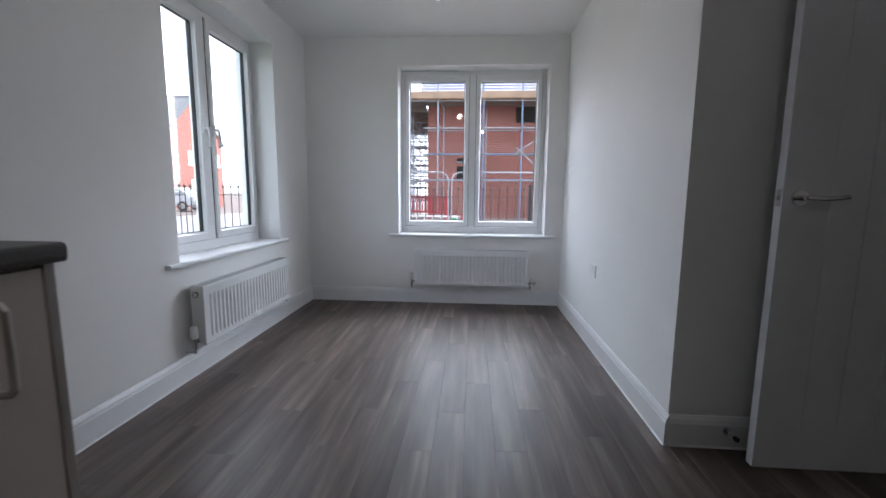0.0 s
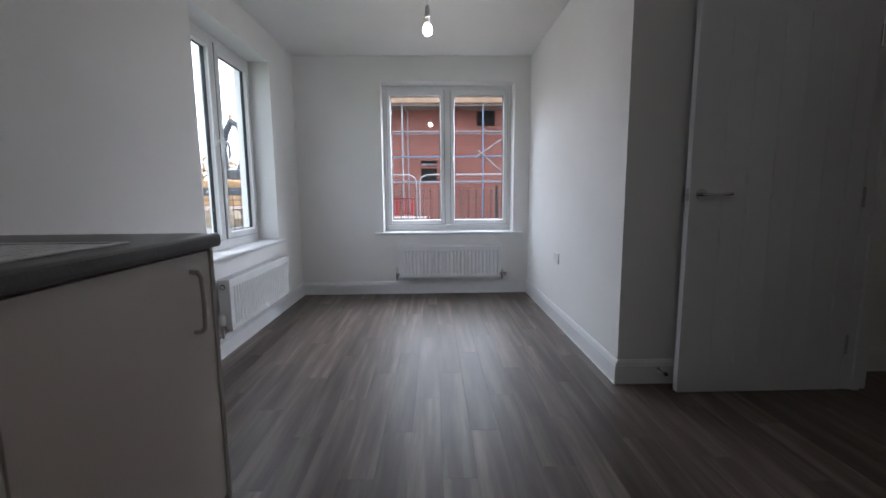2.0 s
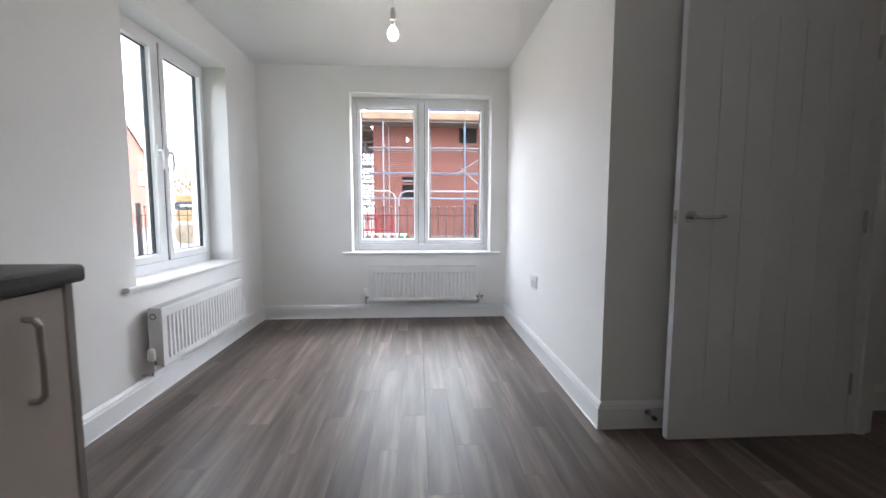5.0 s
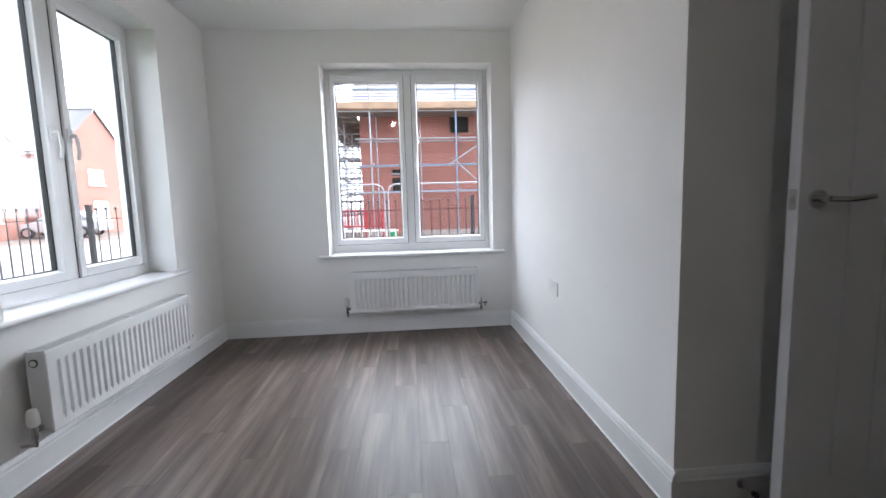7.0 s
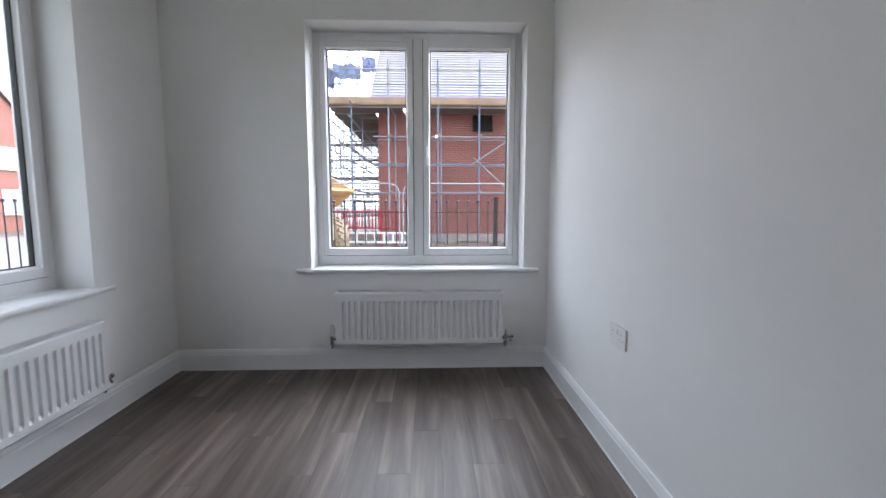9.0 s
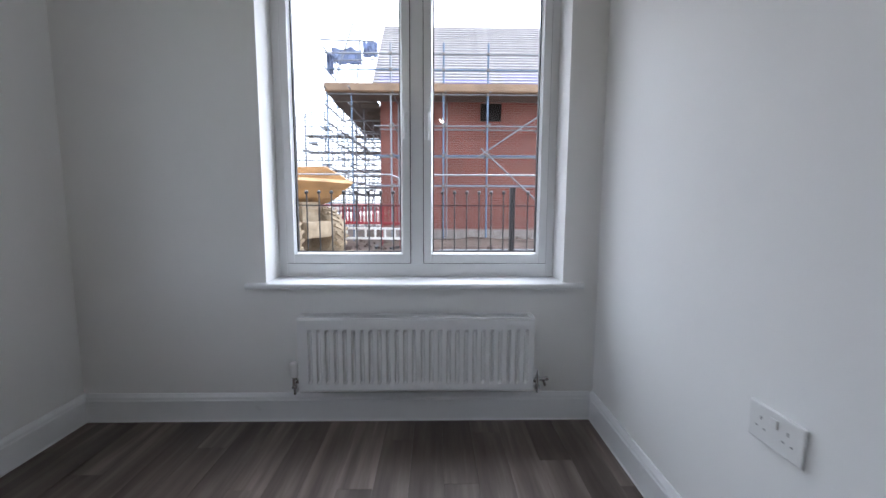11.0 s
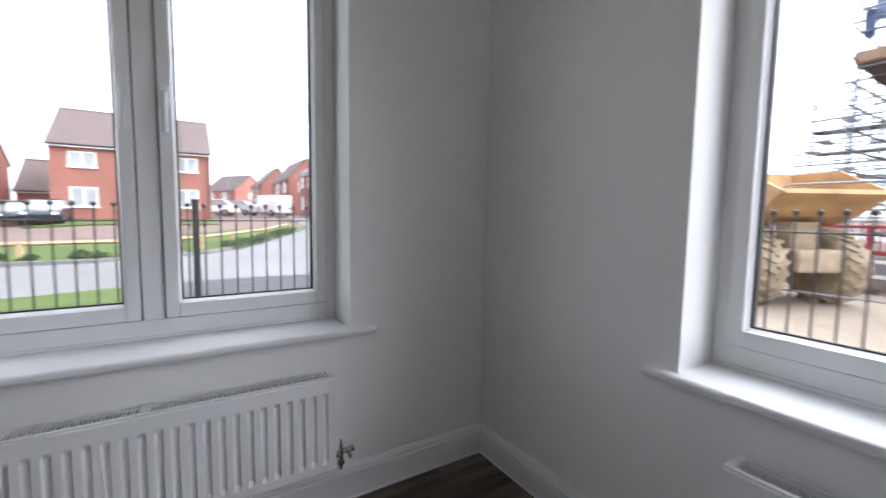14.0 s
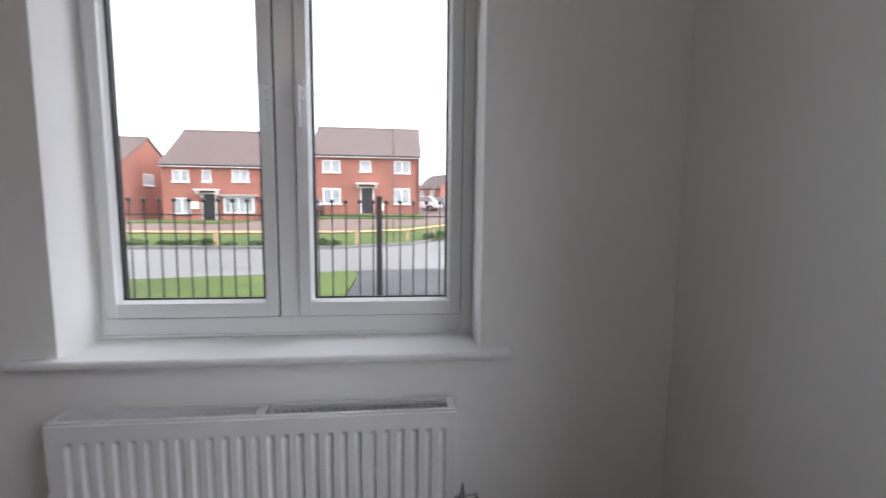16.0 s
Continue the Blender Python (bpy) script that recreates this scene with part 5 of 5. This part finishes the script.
def dumper():
    d = thing("dumper", Matrix.Translation((-2.83, 10.75, ground_z(-2.83, 10.75) + 0.02)) @ Matrix.Rotation(radians(-28), 4, "Z"), "muddy yellow site dumper with a raised skip", "dumper")
    for x, r in ((0.35, 0.54), (-1.15, 0.54)):
        for y in (-0.62, 0.62):
            w = part("wheel", wheel_mesh(r, 0.42), MUDTYRE, d, "mud-caked chunky tyre", at=Matrix.Translation((x, y, r)))
            part("rim", lathe(bmesh.new(), [(0.28, -0.16), (0.26, -0.1), (0.1, -0.08), (0.1, 0.08), (0.26, 0.1), (0.28, 0.16)], 18, Matrix.Rotation(radians(90), 4, "X")), MUDTYRE, w)
    part("chassis", boxes((-1.5, 0.9, -0.32, 0.32, 0.5, 0.82), (-1.6, -0.6, -0.6, 0.6, 0.78, 1.25), bevel=0.04), MUDTYRE, d, "mud-caked chassis")
    # skip: an open tub whose lip runs out to the front
    bm = bmesh.new()
    prof = [(-0.50, 1.98), (-0.38, 1.34), (0.25, 1.14), (0.62, 1.28), (1.08, 1.58), (1.05, 1.64), (0.61, 1.36), (0.25, 1.22), (-0.32, 1.40), (-0.43, 1.98)]
    extrude(bm, prof, Matrix(((1, 0, 0, 0), (0, 0, 1, -0.78), (0, 1, 0, 0), (0, 0, 0, 1))), Matrix(((1, 0, 0, 0), (0, 0, 1, 0.78), (0, 1, 0, 0), (0, 0, 0, 1))))
    side = [(-0.47, 1.98), (-0.38, 1.34), (0.25, 1.14), (0.62, 1.28), (1.08, 1.60), (0.62, 1.82), (0.35, 1.96)]
    for y in (-0.80, 0.75):
        extrude(bm, side, Matrix(((1, 0, 0, 0), (0, 0, 1, y), (0, 1, 0, 0), (0, 0, 0, 1))), Matrix(((1, 0, 0, 0), (0, 0, 1, y + 0.05), (0, 1, 0, 0), (0, 0, 0, 1))))
    sk = part("skip", bm, YELLOW, d, "yellow steel skip streaked with mud")
    part("rib", boxes((-0.42, 0.45, -0.84, -0.80, 1.88, 1.96), bevel=0.01), YELLOW, sk)
    part("label_plate", boxes((-0.33, 0.02, -0.812, -0.802, 1.60, 1.80)), BLOCKGREY, sk, "pale label with dark bars")
    for i in range(3):
        part("bar", boxes((-0.33, -0.02, -0.816, -0.8125, 1.63 + i * 0.055, 1.655 + i * 0.055)), GREYTRIM, sk)
    part("pivot", boxes((0.35, 0.65, -0.22, 0.22, 0.8, 1.2), bevel=0.03), MUDTYRE, d)
    part("roll_bar", pipe(bmesh.new(), [(-1.2, -0.5, 1.2), (-1.15, -0.5, 2.5), (-1.15, 0.5, 2.5), (-1.2, 0.5, 1.2)], 0.04, 8), MACHINE_DARK, d)
    part("seat", boxes((-1.1, -0.7, -0.25, 0.25, 1.25, 1.35), (-1.15, -1.03, -0.25, 0.25, 1.3, 1.75), bevel=0.03), MACHINE_DARK, d)


dumper()


def digger():
    g = thing("digger", Matrix.Translation((-9.2, 19.2, ground_z(-9.2, 19.2) + 0.01)) @ Matrix.Rotation(radians(-18), 4, "Z"), "yellow and dark grey excavator with a bent boom", "digger")
    for y in (-0.8, 0.8):
        bm = bmesh.new()
        prof = [(-0.8, 0.1), (-0.6, 0.0), (0.6, 0.0), (0.8, 0.1), (0.9, 0.4), (0.8, 0.68), (0.6, 0.78), (-0.6, 0.78), (-0.8, 0.68), (-0.9, 0.4)]
        extrude(bm, prof, Matrix(((1, 0, 0, 0), (0, 0, 1, y - 0.22), (0, 1, 0, 0), (0, 0, 0, 1))), Matrix(((1, 0, 0, 0), (0, 0, 1, y + 0.22), (0, 1, 0, 0), (0, 0, 0, 1))))
        part("track", bm, MUDTYRE, g, "mud-caked crawler track")
    part("body", boxes((-0.8, 0.75, -1.0, 1.0, 0.95, 1.42), bevel=0.06), YELLOW, g)
    part("stripe", boxes((-0.82, 0.77, -1.02, 1.02, 1.42, 1.75), bevel=0.03), MACHINE_DARK, g, "dark grey side panel with a pale bar")
    part("cover", boxes((-0.8, 0.7, -1.0, 1.0, 1.75, 2.1), bevel=0.08), YELLOW, g)
    part("bar", boxes((-0.5, 0.1, -1.035, -1.021, 1.54, 1.64)), BLOCKGREY, g)
    part("boom", pipe(bmesh.new(), [(-0.45, 0.2, 1.9), (-0.6, 0.2, 3.6), (-0.4, 0.2, 4.3), (-0.1, 0.2, 4.75), (0.25, 0.2, 4.6)], 0.14, 10), MACHINE_DARK, g)
    part("arm", pipe(bmesh.new(), [(0.25, 0.2, 4.65), (0.5, 0.2, 3.9), (0.45, 0.2, 3.0), (0.15, 0.2, 2.55)], 0.10, 10), MACHINE_DARK, g)
    part("ram", tube(bmesh.new(), (-0.4, 0.2, 2.6), (0.15, 0.2, 2.6), 0.06, 8), STEEL, g)
    part("bucket", boxes((-0.05, 0.4, -0.15, 0.55, 2.08, 2.6), bevel=0.1), MACHINE_DARK, g)
    part("beacon", tube(bmesh.new(), (-0.1, 0.2, 4.85), (-0.1, 0.2, 5.05), 0.07, 10), YELLOW, g)


digger()


def tube_barrier(x0, x1, y, label):
    b = thing("site_barrier", Matrix.Translation((0, y, ground_z(0, y))), label, "barrier", "site barriers")
    h = 1.74
    pts = [(x0, 0, 0.0), (x0, 0, h - 0.18), (x0 + 0.05, 0, h - 0.06), (x0 + 0.18, 0, h), (x1 - 0.18, 0, h), (x1 - 0.05, 0, h - 0.06), (x1, 0, h - 0.18), (x1, 0, 0.0)]
    part("frame", pipe(bmesh.new(), pts, 0.016, 8), GALV, b, "pale tubular frame", smooth=True)
    part("lower_rail", tube(bmesh.new(), (x0, 0, 0.25), (x1, 0, 0.25), 0.014, 8), GALV, b)
    part("foot", boxes((x0 - 0.03, x0 + 0.03, -0.3, 0.3, 0.0, 0.05)), MACHINE_DARK, b)
    part("foot", boxes((x1 - 0.03, x1 + 0.03, -0.3, 0.3, 0.0, 0.05)), MACHINE_DARK, b)


tube_barrier(-2.60, -0.46, 10.2, "pale tubular steel barrier panel standing on the site")
tube_barrier(-0.38, 2.90, 10.22, "pale tubular steel barrier panel standing on the site")


def red_barrier(x, y, turn):
    b = thing("pedestrian_barrier", Matrix.Translation((x, y, ground_z(x, y))) @ Matrix.Rotation(radians(turn), 4, "Z"), "red plastic chapter eight barrier on the mud", "barrier", "red barriers")
    part("frame", boxes((0, 1.9, -0.03, 0.03, 1.11, 1.16), (0, 1.9, -0.03, 0.03, 0.64, 0.69), (0, 0.05, -0.03, 0.03, 0, 1.16), (1.85, 1.9, -0.03, 0.03, 0, 1.16), bevel=0.01), RED, b)
    for i in range(16):
        part("slat", boxes((0.12 + i * 0.11, 0.134 + i * 0.11, -0.02, 0.02, 0.69, 1.11)), RED, b)
    for z in (0.2, 1.7):
        part("foot", boxes((z, z + 0.07, -0.3, 0.3, 0.0, 0.06)), MACHINE_DARK, b)


red_barrier(-3.1, 13.2, 4)
red_barrier(-2.4, 13.9, -25)
red_barrier(-4.9, 13.6, 10)


def ladder_on_ground():
    l = thing("ladder", Matrix.Translation((-2.35, 12.4, 0.02)) @ Matrix.Rotation(radians(-6), 4, "Z"), "white and red ladder section lying propped on the soil", "ladder")
    for z in (0.1, 0.34):
        part("stile", boxes((0, 2.2, -0.03, 0.03, z, z + 0.05)), BLOCKGREY, l)
    for i in range(9):
        part("rung", boxes((0.12 + i * 0.24, 0.16 + i * 0.24, -0.02, 0.02, 0.15, 0.34)), BLOCKGREY, l)
    for x in (0.0, 2.14):
        part("foot", boxes((x, x + 0.06, -0.05, 0.05, -0.25, 0.4)), RED, l)


ladder_on_ground()
gt = thing("green_tub", Matrix.Translation((-0.32, 13.4, ground_z(0, 13) + 0.18)), "green plastic tub lying on the site", "tub")
part("tub", lathe(bmesh.new(), [(0.16, 0.0), (0.22, 0.26), (0.24, 0.28), (0.21, 0.28), (0.15, 0.03)], 16), GREEN, gt)


def soil_heap(name, cx, cy, rx, ry, hgt, seed, label):
    bm = bmesh.new()
    n, k = 26, 9
    rows = []
    for i in range(k + 1):
        f = i / k
        row = []
        for j in range(n):
            a = 2 * math.pi * j / n
            jit = noise.noise((math.cos(a) * 2 + seed, math.sin(a) * 2, f * 3))
            rr = 1 - f * 0.97
            z = hgt * (1 - (1 - f) ** 1.6) * (0.8 + 0.5 * noise.noise((j * 0.7 + seed, f * 5, 3))) + 0.05 * jit
            row.append(bm.verts.new((cx + rx * rr * (1 + 0.25 * jit) * math.cos(a), cy + ry * rr * (1 + 0.25 * jit) * math.sin(a), ground_z(cx, cy) - 0.06 + max(0, z))))
        rows.append(row)
    for lo, hi in zip(rows, rows[1:]):
        for j in range(n):
            bm.faces.new((lo[j], lo[(j + 1) % n], hi[(j + 1) % n], hi[j]))
    bm.faces.new(rows[-1])
    return tagged(part(name, bm, EARTH, smooth=True), label, "soil heap", kind="stuff")


soil_heap("soil_heap", 1.6, 13.6, 4.2, 1.0, 0.32, 3, "low heap of churned brown soil and rubble")
soil_heap("soil_heap", -3.2, 13.9, 2.4, 0.9, 0.28, 8, "low heap of churned brown soil and rubble")


def rubble():
    rng = random.Random(5)
    bm = bmesh.new()
    for i in range(240):
        x, y = rng.uniform(-4, 6), rng.uniform(12.7, 15.6)
        s = rng.uniform(0.03, 0.12)
        m = Matrix.Translation((x, y, ground_z(x, y) + s * 0.3)) @ Euler((rng.random() * 3, rng.random() * 3, rng.random() * 3)).to_matrix().to_4x4() @ Matrix.Diagonal((s * rng.uniform(0.8, 2), s, s * 0.7, 1))
        bmesh.ops.create_cube(bm, size=1, matrix=m)
    tagged(part("rubble", bm, EARTH), "scattered stones and broken bricks on bare soil", "rubble", kind="stuff")
    for x, y, l, a in ((0.3, 12.3, 2.6, 3), (1.2, 11.3, 3.2, -4), (3.2, 12.6, 2.2, 12)):
        t = thing("loose_tube", Matrix.Translation((x, y, ground_z(x, y) + 0.05)) @ Matrix.Rotation(radians(a), 4, "Z"), "pale scaffold tube lying on the mud", "tube", "loose tubes")
        part("tube", tube(bmesh.new(), (0, 0, 0), (l, 0, 0), 0.022, 8), GALV, t)
    p = thing("red_sheet", Matrix.Translation((2.3, 11.0, ground_z(2.3, 11) + 0.02)), "crumpled red plastic strip lying on the mud", "plastic")
    bm = bmesh.new()
    for i in range(9):
        box(bm, i * 0.07, i * 0.07 + 0.06, 0.05 * math.sin(i * 2), 0.05 * math.sin(i * 2) + 0.3, 0.0, 0.03 + 0.05 * abs(math.sin(i * 1.7)))
    part("strip", bm, RED, p)


rubble()


# ---- outdoors: street furniture, cars, plants ----
def street_lamp(x, y):
    l = thing("street_lamp", Matrix.Translation((x, y, ground_z(x, y))), "slim grey street lamp column beside the far road", "street lamp")
    part("column", tube(bmesh.new(), (0, 0, 0), (0, 0, 6.2), 0.07, 8, 0.04), GALV, l)
    part("lantern", boxes((-0.1, 0.1, -0.55, 0.1, 6.18, 6.28), bevel=0.03), GREYTRIM, l)


street_lamp(-45.0, 6.6)


def low_fence():
    f = thing("low_fence", Matrix.Identity(4), "low pale timber post and rail fence on the verge", "fence")
    pts = [(-13.9, -26.4), (-13.9, -22.2), (-13.9, -18), (-13.9, -13.6), (-13.9, -9.6), (-13.9, -6.0), (-13.9, -2.6), (-14.0, -0.5), (-14.4, 1.7), (-15.7, 3.4), (-17.9, 4.5), (-20.5, 6.1), (-24.5, 7.9)]
    for x, y in pts:
        z = ground_z(x, y) + 0.1
        part("post", boxes((x - 0.07, x + 0.07, y - 0.07, y + 0.07, z - 0.1, z + 0.46), bevel=0.01), WOODPOST, f)
    for (xa, ya), (xb, yb) in zip(pts, pts[1:]):
        part("rail", tube(bmesh.new(), (xa, ya, ground_z(xa, ya) + 0.5), (xb, yb, ground_z(xb, yb) + 0.5), 0.055, 4), WOODPOST, f)


low_fence()


def shrub(name, x, y, w, h, n, seed, mat, label):
    rng = random.Random(seed)
    z = ground_z(x, y) + 0.08
    bm = bmesh.new()
    for i in range(n):
        a, rr, q = rng.uniform(0, 6.28), math.sqrt(rng.random()), rng.random()
        p = Vector((x + w * rr * math.cos(a), y + w * rr * math.sin(a), z + h * q * (1 - 0.5 * rr)))
        s = rng.uniform(0.035, 0.075) * (1 + w)
        m = Matrix.Translation(p) @ Euler((rng.random() * 6, rng.random() * 6, rng.random() * 6)).to_matrix().to_4x4()
        vs = [bm.verts.new(m @ Vector(c)) for c in ((-s, 0, 0), (0, s * 0.45, 0.01), (s, 0, 0), (0, -s * 0.45, 0.01))]
        bm.faces.new(vs)
    return tagged(part(name, bm, mat), label, "shrub", kind="stuff")


rng = random.Random(11)
for i in range(22):
    y = -12 + i * 0.62 + rng.uniform(-0.2, 0.2)
    x = -13.85 if y < 1 else -14.5 - (y - 1) * 0.6
    shrub("shrub", x - rng.uniform(0.0, 0.4), y, rng.uniform(0.18, 0.36), rng.uniform(0.14, 0.3), 110, i, LEAF, "low dark green ground-cover shrub on the verge")
for i in range(9):
    x = -16.5 - i * 1.0
    shrub("shrub", x, 4.4 + i * 0.45, 0.4, 0.32, 150, 50 + i, LEAF, "low dark green ground-cover shrub on the verge")


def sapling(x, y, h, label):
    t = thing("sapling", Matrix.Translation((x, y, ground_z(x, y) + 0.05)), label, "tree")
    rng = random.Random(int(h * 100))
    part("trunk", tube(bmesh.new(), (0, 0, 0), (0, 0, h), 0.03, 8, 0.008), BARK, t)
    bm = bmesh.new()
    for i in range(22):
        z = h * rng.uniform(0.4, 0.95)
        a = rng.uniform(0, 6.28)
        l = (h - z) * 0.5 + 0.15
        tube(bm, (0, 0, z), (l * math.cos(a) * 0.5, l * math.sin(a) * 0.5, z + l * 0.8), 0.008, 5, 0.003)
    part("crown", bm, BARK, t, "thin bare twigs")


sapling(-15.5, 2.9, 4.2, "thin bare young tree on the verge")
sapling(-40, 10.5, 6.5, "thin bare young tree by the far road")


def far_tree(x, y, h, seed):
    t = thing("tree", Matrix.Translation((x, y, ground_z(x, y))), "distant bare autumn tree with a golden-brown crown", "tree", "distant trees")
    rng = random.Random(seed)
    part("trunk", tube(bmesh.new(), (0, 0, 0), (0, 0, h * 0.55), h * 0.025, 8, h * 0.012), BARK, t)
    lb = bmesh.new()
    bm = bmesh.new()
    for i in range(12):
        a, z = rng.uniform(0, 6.28), h * rng.uniform(0.25, 0.55)
        e = Vector((h * 0.25 * math.cos(a), h * 0.25 * math.sin(a), z + h * rng.uniform(0.2, 0.4)))
        tube(lb, (0, 0, z), e, h * 0.008, 5, h * 0.003)
        for k in range(60):
            p = e + Vector((rng.gauss(0, 1), rng.gauss(0, 1), rng.gauss(0, 0.9))) * h * 0.085
            s = h * rng.uniform(0.012, 0.03)
            m = Matrix.Translation(p) @ Euler((rng.random() * 6, rng.random() * 6, 0)).to_matrix().to_4x4()
            bm.faces.new([bm.verts.new(m @ Vector(c)) for c in ((-s, 0, 0), (0, s * 0.5, 0), (s, 0, 0), (0, -s * 0.5, 0))])
    part("limb", lb, BARK, t)
    part("crown", bm, TWIG, t, "sparse golden-brown leaves")


for i, (x, y, h) in enumerate(((-30, 62, 7), (-34, 66, 8), (-26, 64, 6.5), (-38, 70, 8))):
    far_tree(x, y, h, 20 + i)


def car(x, y, turn, colour, label, length=4.3, height=1.5, van=False):
    c = thing("car" if not van else "van", Matrix.Translation((x, y, ground_z(x, y) + 0.03)) @ Matrix.Rotation(radians(turn), 4, "Z"), label, "van" if van else "car", "parked vehicles")
    L, w, hb = length, 0.88, height
    if van:
        side = [(0.05, 0.35), (0.0, 0.8), (0.15, 1.05), (0.9, 1.25), (1.35, hb - 0.1), (1.6, hb), (L - 0.08, hb), (L, hb - 0.15), (L, 0.35)]
    else:
        side = [(0.05, 0.35), (0.0, 0.62), (0.12, 0.78), (1.05, 0.92), (L - 0.55, 0.98), (L - 0.06, 0.92), (L, 0.6), (L - 0.06, 0.35)]
    bm = extrude(bmesh.new(), side, Matrix(((1, 0, 0, -L / 2), (0, 0, 1, -w), (0, 1, 0, 0), (0, 0, 0, 1))), Matrix(((1, 0, 0, -L / 2), (0, 0, 1, w), (0, 1, 0, 0), (0, 0, 0, 1))))
    bmesh.ops.bevel(bm, geom=[e for e in bm.edges if abs(e.verts[0].co.y - e.verts[1].co.y) < 0.01], offset=0.07, segments=2, affect="EDGES")
    part("body", bm, colour, c, smooth=True)
    if van:
        part("windscreen", boxes((-L / 2 + 0.95, -L / 2 + 1.45, -w - 0.004, w + 0.004, 1.2, hb - 0.3), bevel=0.02), FARGLASS, c)
    else:
        cab = [(1.0, 0.90), (1.75, hb - 0.06), (2.1, hb), (L - 1.1, hb - 0.02), (L - 0.4, 0.96)]
        bm = extrude(bmesh.new(), cab, Matrix(((1, 0, 0, -L / 2), (0, 0, 1, -w + 0.12), (0, 1, 0, 0), (0, 0, 0, 1))), Matrix(((1, 0, 0, -L / 2), (0, 0, 1, w - 0.12), (0, 1, 0, 0), (0, 0, 0, 1))))
        part("windows", bm, FARGLASS, c, "dark tinted glass")
        part("roof", boxes((-L / 2 + 1.85, L / 2 - 1.05, -w + 0.14, w - 0.14, hb - 0.03, hb + 0.025), bevel=0.015), colour, c)
    for xx in (-L / 2 + 0.8, L / 2 - 0.85):
        for yy in (-w + 0.02, w - 0.02):
            wh = part("wheel", lathe(bmesh.new(), [(0.2, -0.1), (0.31, -0.1), (0.325, 0.0), (0.31, 0.1), (0.2, 0.1)], 18, Matrix.Rotation(radians(90), 4, "X")), TYRE, c, at=Matrix.Translation((xx, yy, 0.325)))
            part("rim", lathe(bmesh.new(), [(0.2, -0.105), (0.05, -0.09), (0.05, 0.09), (0.2, 0.105)], 14, Matrix.Rotation(radians(90), 4, "X")), STEEL, wh)
    for yy in (-0.6, 0.6):
        part("headlight", boxes((-L / 2 - 0.01, -L / 2 + 0.12, yy - 0.16, yy + 0.16, 0.62, 0.76), bevel=0.02), BLOCKGREY, c)
        part("tail_light", boxes((L / 2 - 0.1, L / 2 + 0.01, yy - 0.14, yy + 0.14, 0.68, 0.84), bevel=0.02), RED, c)


CAR_DARK = plain("dark_car_paint", (0.03, 0.035, 0.045), 0.2, 0.3)
CAR_SILVER = plain("silver_car_paint", (0.55, 0.56, 0.57), 0.25, 0.4)
CAR_WHITE = plain("white_vehicle_paint", (0.78, 0.78, 0.78), 0.3)
car(-36.6, -5.9, 185, CAR_DARK, "dark parked car on a paved drive beside a house")
car(-33.6, -4.0, 183, CAR_DARK, "dark blue parked car on a paved drive beside a house")
car(-38.5, 14.2, 188, CAR_SILVER, "silver parked car before the terraced house")
car(-46.0, 10.6, 20, CAR_WHITE, "white van parked along the side road", 5.0, 2.1, True)
car(-44.0, 5.2, 70, CAR_WHITE, "white car parked by the far houses")
car(-47.0, 7.4, 60, CAR_SILVER, "silver car parked by the far houses")
car(-20.5, 27.2, 10, CAR_SILVER, "silver parked car before the corner house")
car(-20.8, 18.6, 5, CAR_DARK, "dark parked car before the gable house")

wf = thing("garden_fence", Matrix.Translation((-37.5, -7.6, ground_z(-37.5, -7) - 0.05)), "pale new timber fence panel between two houses", "fence")
for i in range(10):
    part("board", boxes((0, 0.03, i * 0.15, i * 0.15 + 0.145, 0, 1.8)), WOODPOST, wf)


# ---- floor planks ----
def planks():
    w, length, gap = 0.1275, 0.914, 0.0002
    me_cache = {}

    def mesh(l, ww):
        key = (round(l, 3), round(ww, 3))
        if key not in me_cache:
            bm = boxes((gap, ww - gap, gap, l - gap, -0.010, 0.0), bevel=0.0)
            top = [e for e in bm.edges if all(v.co.z > -0.001 for v in e.verts)]
            bmesh.ops.bevel(bm, geom=top, offset=0.0004, segments=1, affect="EDGES")
            me = bpy.data.meshes.new("plank")
            bm.to_mesh(me)
            bm.free()
            me.materials.append(PLANK)
            me_cache[key] = me
        return me_cache[key]

    rng = random.Random(7)
    areas = ((W_WALL, E_WALL, -0.6, N_WALL), (E_WALL, K_EAST + 0.06, -0.6, PIER), (K_EAST + 0.06, 4.5, 0.6, HALL_N), (2.70, 4.5, HALL_N, 3.5))
    count = 0
    for ax0, ax1, ay0, ay1 in areas:
        k0 = math.floor((ax0 - W_WALL) / w)
        x = W_WALL + k0 * w
        while x < ax1 - 1e-4:
            col = round((x - W_WALL) / w)
            xa, xb = max(x, ax0), min(x + w, ax1)
            start = -9.0 + ((col * 0.377 * length) % length) + 0.13 * math.sin(col * 12.9)
            y = start
            while y < ay1:
                ya, yb = max(y, ay0), min(y + length, ay1)
                if yb - ya > 0.004 and xb - xa > 0.004:
                    ob = new("plank", mesh(yb - ya, xb - xa))
                    ob.parent = floor
                    ob.location = (xa, ya, 0)
                    count += 1
                y += length
            x += w
    # the rest of the kitchen floor, which lies behind the walker
    bm = boxes((W_WALL, K_EAST + 0.06, SOUTH, -0.6, -0.010, 0.0), (K_EAST + 0.06, 4.5, SOUTH, 0.6, -0.010, 0.0))
    tagged(part("plank_field", bm, PLANK, floor), "continuing dark wood-effect planks", kind="stuff")


planks()
